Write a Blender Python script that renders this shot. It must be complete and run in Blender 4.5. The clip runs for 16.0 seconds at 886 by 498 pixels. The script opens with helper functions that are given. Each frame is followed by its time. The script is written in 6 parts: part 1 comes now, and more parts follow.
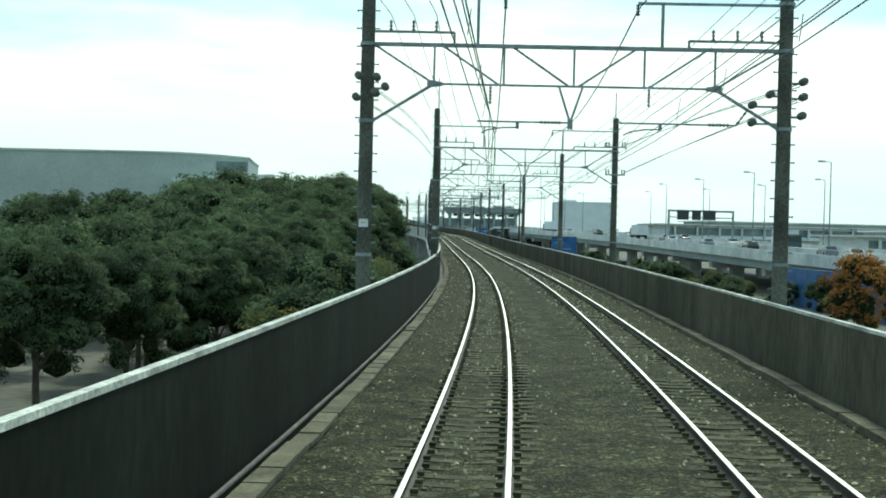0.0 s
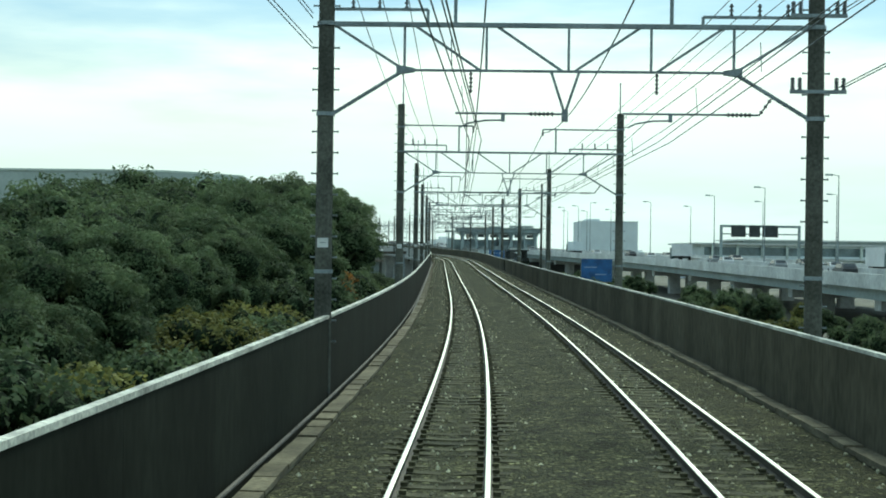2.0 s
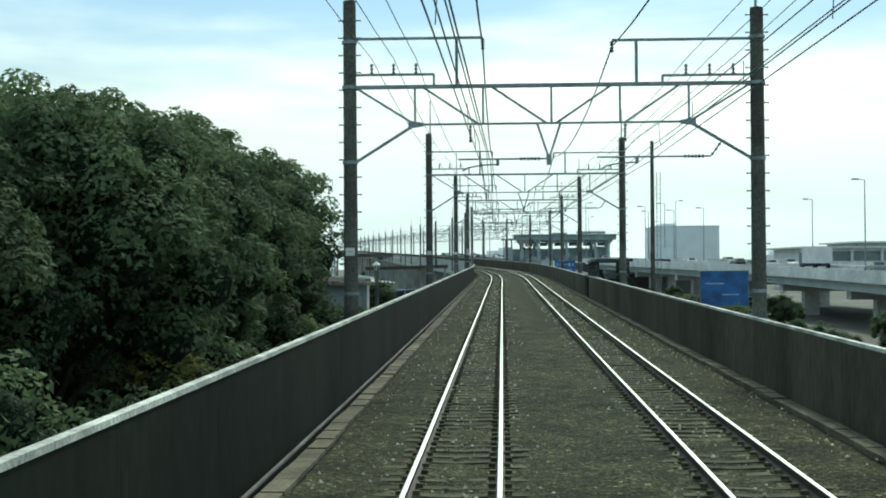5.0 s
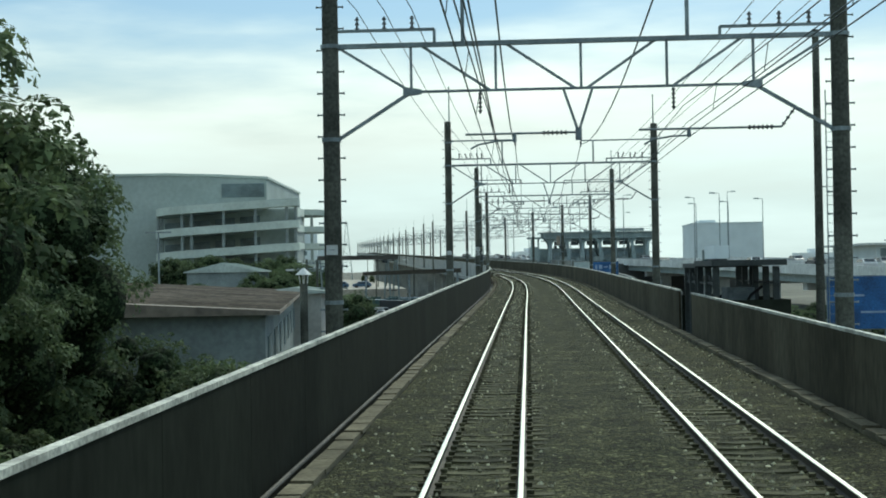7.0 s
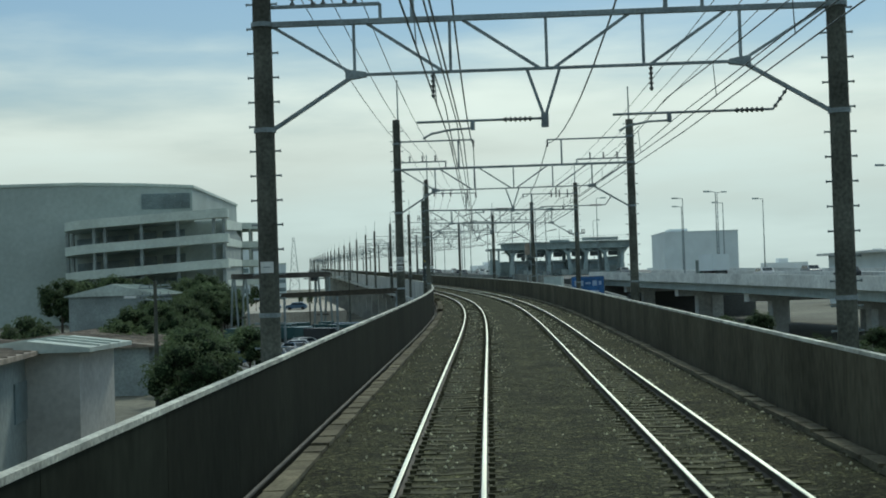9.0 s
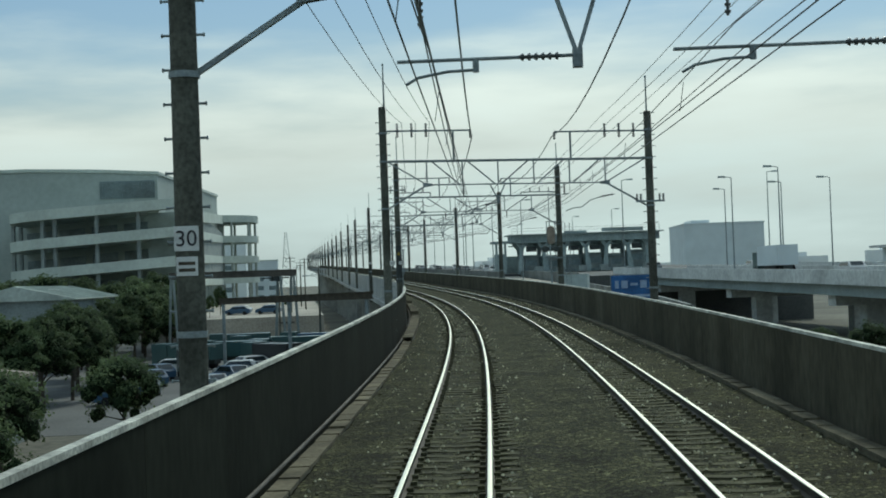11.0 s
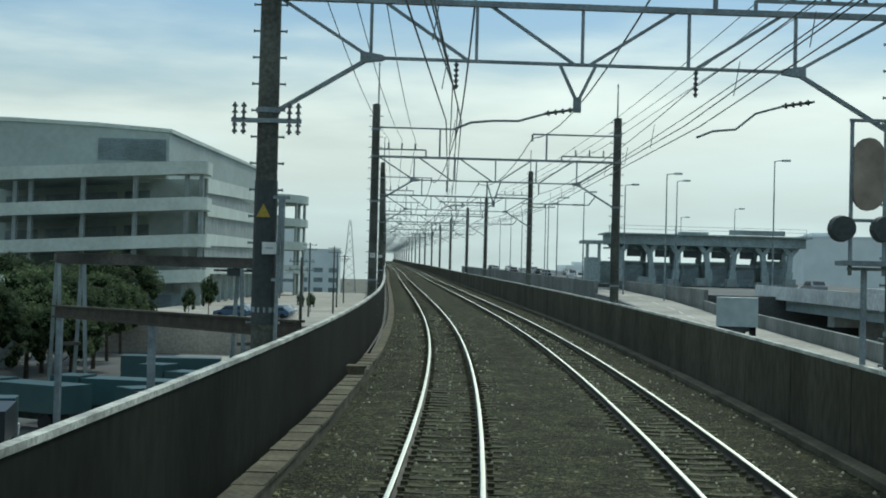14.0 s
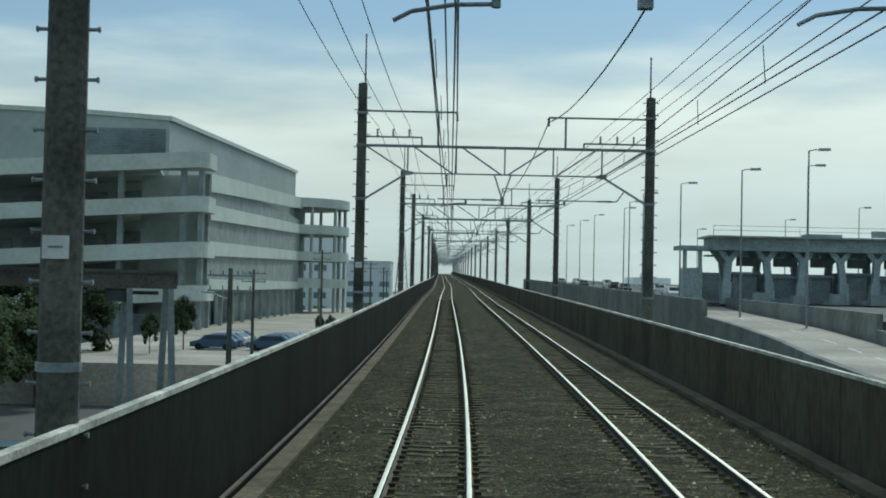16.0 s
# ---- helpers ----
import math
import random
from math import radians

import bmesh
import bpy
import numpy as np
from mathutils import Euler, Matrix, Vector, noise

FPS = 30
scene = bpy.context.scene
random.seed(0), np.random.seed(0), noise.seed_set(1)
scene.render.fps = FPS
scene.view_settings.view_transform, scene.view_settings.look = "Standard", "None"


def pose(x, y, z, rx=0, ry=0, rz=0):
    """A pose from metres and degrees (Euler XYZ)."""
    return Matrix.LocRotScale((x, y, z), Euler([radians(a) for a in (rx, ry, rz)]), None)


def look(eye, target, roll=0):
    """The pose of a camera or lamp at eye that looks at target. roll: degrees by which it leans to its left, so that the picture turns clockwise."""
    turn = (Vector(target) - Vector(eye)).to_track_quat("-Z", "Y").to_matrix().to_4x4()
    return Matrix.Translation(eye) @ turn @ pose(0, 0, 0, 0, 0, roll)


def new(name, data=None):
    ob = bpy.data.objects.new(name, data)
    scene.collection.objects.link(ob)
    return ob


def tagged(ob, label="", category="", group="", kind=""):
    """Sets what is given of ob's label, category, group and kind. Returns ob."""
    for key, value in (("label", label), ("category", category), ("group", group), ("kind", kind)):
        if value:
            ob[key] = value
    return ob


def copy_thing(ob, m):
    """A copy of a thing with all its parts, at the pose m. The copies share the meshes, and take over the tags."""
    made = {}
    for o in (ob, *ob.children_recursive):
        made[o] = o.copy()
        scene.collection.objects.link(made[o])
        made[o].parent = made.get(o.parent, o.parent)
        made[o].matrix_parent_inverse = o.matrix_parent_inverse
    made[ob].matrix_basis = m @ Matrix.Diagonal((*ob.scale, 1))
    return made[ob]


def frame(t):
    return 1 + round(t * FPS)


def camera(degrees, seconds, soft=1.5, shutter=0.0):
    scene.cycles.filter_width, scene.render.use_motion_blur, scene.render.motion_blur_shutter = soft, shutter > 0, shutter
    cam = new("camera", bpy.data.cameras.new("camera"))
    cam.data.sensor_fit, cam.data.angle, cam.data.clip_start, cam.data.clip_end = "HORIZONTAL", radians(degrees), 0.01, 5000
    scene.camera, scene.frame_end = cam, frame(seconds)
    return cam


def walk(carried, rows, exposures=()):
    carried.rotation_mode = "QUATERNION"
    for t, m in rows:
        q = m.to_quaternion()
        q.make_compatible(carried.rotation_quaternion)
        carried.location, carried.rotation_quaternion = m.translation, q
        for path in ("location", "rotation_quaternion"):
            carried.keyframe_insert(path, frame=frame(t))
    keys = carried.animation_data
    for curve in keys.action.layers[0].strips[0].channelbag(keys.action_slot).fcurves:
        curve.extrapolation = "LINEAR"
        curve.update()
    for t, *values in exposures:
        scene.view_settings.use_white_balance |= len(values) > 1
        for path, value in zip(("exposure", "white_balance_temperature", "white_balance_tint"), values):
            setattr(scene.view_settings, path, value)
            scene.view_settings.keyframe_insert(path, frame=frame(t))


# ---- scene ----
cam = camera(35.5, 16.0, soft=1.85)
# seconds, x, y, z, heading, pitch, roll
PATH = [
    (0, 0.69, 0, 2.73, 3.79, -0.71, -1.41),
    (0.5, 0.62, 11.96, 2.75, 2.74, 0.25, -0.94),
    (1, 0.42, 23.97, 2.75, 2.63, 0.73, -0.75),
    (1.5, 0.18, 35.99, 2.74, 2.69, 0.98, -0.49),
    (2, -0.18, 47.95, 2.75, 4.57, 0.23, -0.81),
    (2.5, -0.61, 59.79, 2.78, 4.88, 0.32, -0.62),
    (3, -1.13, 71.43, 2.8, 5.87, 0.28, -0.69),
    (3.5, -1.73, 82.88, 2.84, 6.43, 0.43, -0.39),
    (4, -2.42, 94.16, 2.87, 6.89, 0.55, -0.22),
    (4.5, -3.13, 105.29, 2.91, 6.78, 0.67, -0.53),
    (5, -3.94, 116.26, 2.99, 7.15, 0.74, 0.42),
    (5.5, -4.78, 127.13, 3.07, 7.28, 0.83, 0.6),
    (6, -5.66, 137.93, 3.15, 7.32, 0.92, 0.78),
    (6.5, -6.54, 148.69, 3.24, 7.26, 1.01, 0.96),
    (7, -7.39, 159.43, 3.3, 8.23, 0.82, 0.96),
    (7.5, -8.25, 170.11, 3.39, 8.39, 0.89, 1.29),
    (8, -9.14, 180.68, 3.5, 7.6, 1.02, 1.21),
    (8.5, -10, 191.16, 3.6, 6.48, 1.44, 1.79),
    (9, -10.86, 201.56, 3.7, 6.55, 1.4, 1.8),
    (9.5, -11.71, 211.89, 3.8, 6.61, 1.37, 1.82),
    (10, -12.56, 222.16, 3.89, 6.67, 1.34, 1.83),
    (10.5, -13.4, 232.38, 3.98, 6.69, 1.3, 1.85),
    (11, -14.2, 242.57, 4.08, 6.76, 1.24, 2.09),
    (11.5, -15.04, 252.77, 4.16, 8.24, 0.7, 0.99),
    (12, -15.9, 263.01, 4.26, 8.95, 0.61, 0.22),
    (12.5, -16.76, 273.38, 4.39, 7.74, 1.2, 0.7),
    (13, -17.78, 283.93, 4.53, 8.51, 1.05, -0.01),
    (13.5, -18.89, 294.64, 4.64, 9.69, 1.07, -0.72),
    (14, -20.19, 305.47, 4.75, 10.14, 1.22, -1.47),
    (14.5, -21.68, 316.38, 4.86, 10.13, 1.75, -1.47),
    (15, -23.33, 327.33, 5.04, 10.87, 1.82, -1.3),
    (15.5, -25.16, 338.26, 5.17, 12.17, 1.59, -1.44),
    (16, -27.15, 349.11, 5.33, 12.73, 1.68, -1.24),
]
EXPOSURES = [(0, 0.37, 6120, -13), (0.6, 0.37, 6120, -13), (1.2, 0.26, 6120, -13), (3, 0.22, 6120, -13), (4.5, 0.23, 6120, -9), (7, 0.02, 6120, -5), (8.5, -0.36, 6120, -5), (11, -0.4, 6120, -4), (12.5, -0.2, 6000, -4), (13.5, -0.22, 6000, -4), (15, -0.38, 6000, -4), (16, -0.38, 6000, -4)]
walk(cam, [(t, pose(x, y, z, 90 + p, r, h)) for t, x, y, z, h, p, r in PATH], EXPOSURES)

# ---- world and sun ----
SUN_EL, SUN_AZ = 45.0, 9.0
world = bpy.data.worlds.new("world")
scene.world = world
world.use_nodes = True
wn, wl = world.node_tree.nodes, world.node_tree.links
wn.clear()
w_out, w_bg = wn.new("ShaderNodeOutputWorld"), wn.new("ShaderNodeBackground")
sky = wn.new("ShaderNodeTexSky")
sky.sky_type, sky.sun_disc = "NISHITA", False
sky.sun_elevation, sky.sun_rotation = radians(SUN_EL), radians(SUN_AZ)
sky.air_density, sky.dust_density, sky.ozone_density = 1.6, 0.3, 5.0
sky_dim = wn.new("ShaderNodeVectorMath")
sky_dim.operation = "MULTIPLY"
sky_dim.inputs[1].default_value = (0.096, 0.0915, 0.0985)
wl.new(sky.outputs[0], sky_dim.inputs[0])
w_tc, w_sep = wn.new("ShaderNodeTexCoord"), wn.new("ShaderNodeSeparateXYZ")
wl.new(w_tc.outputs["Generated"], w_sep.inputs[0])
w_map = wn.new("ShaderNodeMapping")
w_map.inputs["Scale"].default_value = (3.0, 3.0, 16.0)
wl.new(w_tc.outputs["Generated"], w_map.inputs[0])
w_noise = wn.new("ShaderNodeTexNoise")
w_noise.inputs["Scale"].default_value, w_noise.inputs["Detail"].default_value = 1.6, 7.0
wl.new(w_map.outputs[0], w_noise.inputs[0])
w_shift = wn.new("ShaderNodeMath")
w_shift.operation = "MULTIPLY_ADD"
wl.new(w_noise.outputs[0], w_shift.inputs[0])
w_shift.inputs[1].default_value, w_shift.inputs[2].default_value = -0.13, 0.065
w_el = wn.new("ShaderNodeMath")
w_el.operation = "ADD"
wl.new(w_sep.outputs[2], w_el.inputs[0])
wl.new(w_shift.outputs[0], w_el.inputs[1])
w_haze = wn.new("ShaderNodeMapRange")
w_haze.interpolation_type = "SMOOTHSTEP"
for key, value in (("From Min", 0.105), ("From Max", 0.185), ("To Min", 1.0), ("To Max", 0.0)):
    w_haze.inputs[key].default_value = value
wl.new(w_el.outputs[0], w_haze.inputs["Value"])
# haze: dimmer low down, creamy cloud above it, brighter towards the sun
w_low = wn.new("ShaderNodeMapRange")
w_low.interpolation_type = "SMOOTHSTEP"
w_low.inputs["From Min"].default_value, w_low.inputs["From Max"].default_value = 0.03, 0.12
wl.new(w_el.outputs[0], w_low.inputs["Value"])
w_cloud = wn.new("ShaderNodeMix")
w_cloud.data_type = "RGBA"
wl.new(w_low.outputs[0], w_cloud.inputs["Factor"])
w_cloud.inputs["A"].default_value, w_cloud.inputs["B"].default_value = (0.79, 0.86, 0.84, 1), (1.00, 1.02, 0.96, 1)
w_dot = wn.new("ShaderNodeVectorMath")
w_dot.operation = "DOT_PRODUCT"
wl.new(w_tc.outputs["Generated"], w_dot.inputs[0])
w_dot.inputs[1].default_value = (math.sin(radians(SUN_AZ)) * math.cos(radians(SUN_EL)), math.cos(radians(SUN_AZ)) * math.cos(radians(SUN_EL)), math.sin(radians(SUN_EL)))
w_glow = wn.new("ShaderNodeMapRange")
for key, value in (("From Min", -0.6), ("From Max", 0.72), ("To Min", 0.80), ("To Max", 1.0)):
    w_glow.inputs[key].default_value = value
w_glow.clamp = False
wl.new(w_dot.outputs["Value"], w_glow.inputs["Value"])
w_lit = wn.new("ShaderNodeVectorMath")
w_lit.operation = "SCALE"
wl.new(w_cloud.outputs["Result"], w_lit.inputs[0])
w_puff = wn.new("ShaderNodeMapRange")
for key, value in (("From Min", 0.32), ("From Max", 0.68), ("To Min", 0.86), ("To Max", 1.12)):
    w_puff.inputs[key].default_value = value
wl.new(w_noise.outputs[0], w_puff.inputs["Value"])
w_veil = wn.new("ShaderNodeMath")
w_veil.operation = "MULTIPLY"
wl.new(w_glow.outputs[0], w_veil.inputs[0])
wl.new(w_puff.outputs[0], w_veil.inputs[1])
wl.new(w_veil.outputs[0], w_lit.inputs["Scale"])
w_mix = wn.new("ShaderNodeMix")
w_mix.data_type = "RGBA"
wl.new(w_haze.outputs[0], w_mix.inputs["Factor"])
wl.new(sky_dim.outputs[0], w_mix.inputs["A"])
wl.new(w_lit.outputs[0], w_mix.inputs["B"])
# unseen high cloud veil, added as fill light from overhead
w_up = wn.new("ShaderNodeMapRange")
w_up.interpolation_type = "SMOOTHSTEP"
for key, value in (("From Min", 0.24), ("From Max", 0.5), ("To Min", 0.0), ("To Max", 0.5)):
    w_up.inputs[key].default_value = value
wl.new(w_el.outputs[0], w_up.inputs["Value"])
w_high = wn.new("ShaderNodeMix")
w_high.data_type = "RGBA"
wl.new(w_up.outputs[0], w_high.inputs["Factor"])
wl.new(w_mix.outputs["Result"], w_high.inputs["A"])
w_high.inputs["B"].default_value = (0.80, 0.89, 0.90, 1)
wl.new(w_high.outputs["Result"], w_bg.inputs[0])
w_bg.inputs[1].default_value = 1.0
wl.new(w_bg.outputs[0], w_out.inputs[0])

sun_data = bpy.data.lights.new("sun", "SUN")
sun_data.energy, sun_data.angle, sun_data.color = 2.3, radians(10), (1.0, 0.95, 0.86)
sun = new("sun", sun_data)
_a, _e = radians(SUN_AZ), radians(SUN_EL)
sun.matrix_world = look((0, 0, 0), (-math.sin(_a) * math.cos(_e), -math.cos(_a) * math.cos(_e), -math.sin(_e)))


# ---- materials ----
def mat(name, color, rough=0.8, metal=0.0, scale=1.0, vary=0.25, fine=12.0, bump=0.25, tint=None, spot=0.0, island=0.0, stretch=None, gloss=0.5):
    """A surface with coarse stains, fine grain and relief, in metres."""
    m = bpy.data.materials.new(name)
    m.use_nodes = True
    n, l = m.node_tree.nodes, m.node_tree.links
    b = n["Principled BSDF"]
    geo = n.new("ShaderNodeNewGeometry")
    coarse, grain = n.new("ShaderNodeTexNoise"), n.new("ShaderNodeTexNoise")
    for node, sc, det in ((coarse, scale, 5.0), (grain, scale * fine, 6.0)):
        node.inputs["Scale"].default_value, node.inputs["Detail"].default_value = sc, det
        if stretch:
            mp = n.new("ShaderNodeMapping")
            mp.inputs["Scale"].default_value = stretch
            l.new(geo.outputs["Position"], mp.inputs["Vector"])
            l.new(mp.outputs[0], node.inputs["Vector"])
        else:
            l.new(geo.outputs["Position"], node.inputs["Vector"])
    b.inputs["Specular IOR Level"].default_value = gloss
    ramp = n.new("ShaderNodeValToRGB")
    dark = [c * (1 - vary) for c in color]
    lite = [min(1.0, c * (1 + vary)) for c in (tint or color)]
    ramp.color_ramp.elements[0].position, ramp.color_ramp.elements[1].position = 0.32, 0.68
    ramp.color_ramp.elements[0].color, ramp.color_ramp.elements[1].color = (*dark, 1), (*lite, 1)
    l.new(coarse.outputs[0], ramp.inputs[0])
    mul = n.new("ShaderNodeMix")
    mul.data_type, mul.blend_type = "RGBA", "MULTIPLY"
    mul.inputs["Factor"].default_value = 1.0
    gr = n.new("ShaderNodeMapRange")
    gr.inputs["From Min"].default_value, gr.inputs["From Max"].default_value = 0.3, 0.7
    gr.inputs["To Min"].default_value, gr.inputs["To Max"].default_value = 1 - vary, 1 + vary * 0.6 + spot
    l.new(grain.outputs[0], gr.inputs["Value"])
    l.new(ramp.outputs[0], mul.inputs["A"])
    l.new(gr.outputs[0], mul.inputs["B"])
    last = mul.outputs["Result"]
    if island:
        rnd = n.new("ShaderNodeMapRange")
        rnd.inputs["To Min"].default_value, rnd.inputs["To Max"].default_value = 1 - island, 1 + island
        l.new(geo.outputs["Random Per Island"], rnd.inputs["Value"])
        mul2 = n.new("ShaderNodeMix")
        mul2.data_type, mul2.blend_type = "RGBA", "MULTIPLY"
        mul2.inputs["Factor"].default_value = 1.0
        l.new(last, mul2.inputs["A"])
        l.new(rnd.outputs[0], mul2.inputs["B"])
        last = mul2.outputs["Result"]
    l.new(last, b.inputs["Base Color"])
    b.inputs["Roughness"].default_value, b.inputs["Metallic"].default_value = rough, metal
    if bump:
        bp = n.new("ShaderNodeBump")
        bp.inputs["Strength"].default_value, bp.inputs["Distance"].default_value = bump, 0.02
        l.new(grain.outputs[0], bp.inputs["Height"])
        l.new(bp.outputs[0], b.inputs["Normal"])
    return m


def random_tone(m, amount):
    """Let each object of the material be lighter or darker by chance."""
    n, l = m.node_tree.nodes, m.node_tree.links
    b = n["Principled BSDF"]
    src = b.inputs["Base Color"].links[0].from_socket
    info, rng, mul = n.new("ShaderNodeObjectInfo"), n.new("ShaderNodeMapRange"), n.new("ShaderNodeMix")
    rng.inputs["To Min"].default_value, rng.inputs["To Max"].default_value = 1 - amount, 1 + amount
    l.new(info.outputs["Random"], rng.inputs["Value"])
    mul.data_type, mul.blend_type = "RGBA", "MULTIPLY"
    mul.inputs["Factor"].default_value = 1.0
    l.new(src, mul.inputs["A"])
    l.new(rng.outputs[0], mul.inputs["B"])
    l.new(mul.outputs["Result"], b.inputs["Base Color"])
    return m


def foliage(name, color, tint):
    """Leaves that let a part of the light through."""
    m = random_tone(mat(name, color, 0.75, scale=0.45, vary=0.34, fine=6, bump=0, tint=tint, island=0.22, gloss=0.15), 0.2)
    n, l = m.node_tree.nodes, m.node_tree.links
    b = n["Principled BSDF"]
    tone = b.inputs["Base Color"].links[0].from_socket
    thin, mix = n.new("ShaderNodeBsdfTranslucent"), n.new("ShaderNodeMixShader")
    mix.inputs[0].default_value = 0.38
    l.new(tone, thin.inputs["Color"])
    l.new(b.outputs[0], mix.inputs[1])
    l.new(thin.outputs[0], mix.inputs[2])
    l.new(mix.outputs[0], n["Material Output"].inputs["Surface"])
    return m


def crushed_stone(name, color, size):
    """Broken stone: every stone its own tone, the shade of the gaps painted dark."""
    m = mat(name, color, 0.95, scale=1.1, vary=0.42, fine=9, bump=0, gloss=0.15)
    n, l = m.node_tree.nodes, m.node_tree.links
    b = n["Principled BSDF"]
    src = b.inputs["Base Color"].links[0].from_socket
    geo = n.new("ShaderNodeNewGeometry")
    cells, gaps = n.new("ShaderNodeTexVoronoi"), n.new("ShaderNodeTexVoronoi")
    gaps.feature = "DISTANCE_TO_EDGE"
    for v in (cells, gaps):
        v.inputs["Scale"].default_value = 1 / size
        l.new(geo.outputs["Position"], v.inputs["Vector"])
    sep = n.new("ShaderNodeSeparateColor")
    l.new(cells.outputs["Color"], sep.inputs[0])
    tone = n.new("ShaderNodeMapRange")
    for key, value in (("From Min", 0.0), ("From Max", 1.0), ("To Min", 0.35), ("To Max", 1.45)):
        tone.inputs[key].default_value = value
    l.new(sep.outputs[0], tone.inputs["Value"])
    bright = n.new("ShaderNodeMapRange")
    for key, value in (("From Min", 0.90), ("From Max", 0.98), ("To Min", 0.0), ("To Max", 1.9)):
        bright.inputs[key].default_value = value
    l.new(sep.outputs[1], bright.inputs["Value"])
    add = n.new("ShaderNodeMath")
    add.operation = "ADD"
    l.new(tone.outputs[0], add.inputs[0])
    l.new(bright.outputs[0], add.inputs[1])
    # shade between the stones, put into the colour along cell edges
    edge = n.new("ShaderNodeMapRange")
    for key, value in (("From Min", 0.0), ("From Max", 0.16), ("To Min", 0.30), ("To Max", 1.0)):
        edge.inputs[key].default_value = value
    l.new(gaps.outputs["Distance"], edge.inputs["Value"])
    both = n.new("ShaderNodeMath")
    both.operation = "MULTIPLY"
    l.new(add.outputs[0], both.inputs[0])
    l.new(edge.outputs[0], both.inputs[1])
    mul = n.new("ShaderNodeMix")
    mul.data_type, mul.blend_type = "RGBA", "MULTIPLY"
    mul.inputs["Factor"].default_value = 1.0
    l.new(src, mul.inputs["A"])
    l.new(both.outputs[0], mul.inputs["B"])
    l.new(mul.outputs["Result"], b.inputs["Base Color"])
    bp = n.new("ShaderNodeBump")
    bp.inputs["Strength"].default_value, bp.inputs["Distance"].default_value = 0.9, 0.03
    l.new(both.outputs[0], bp.inputs["Height"])
    l.new(bp.outputs[0], b.inputs["Normal"])
    return m


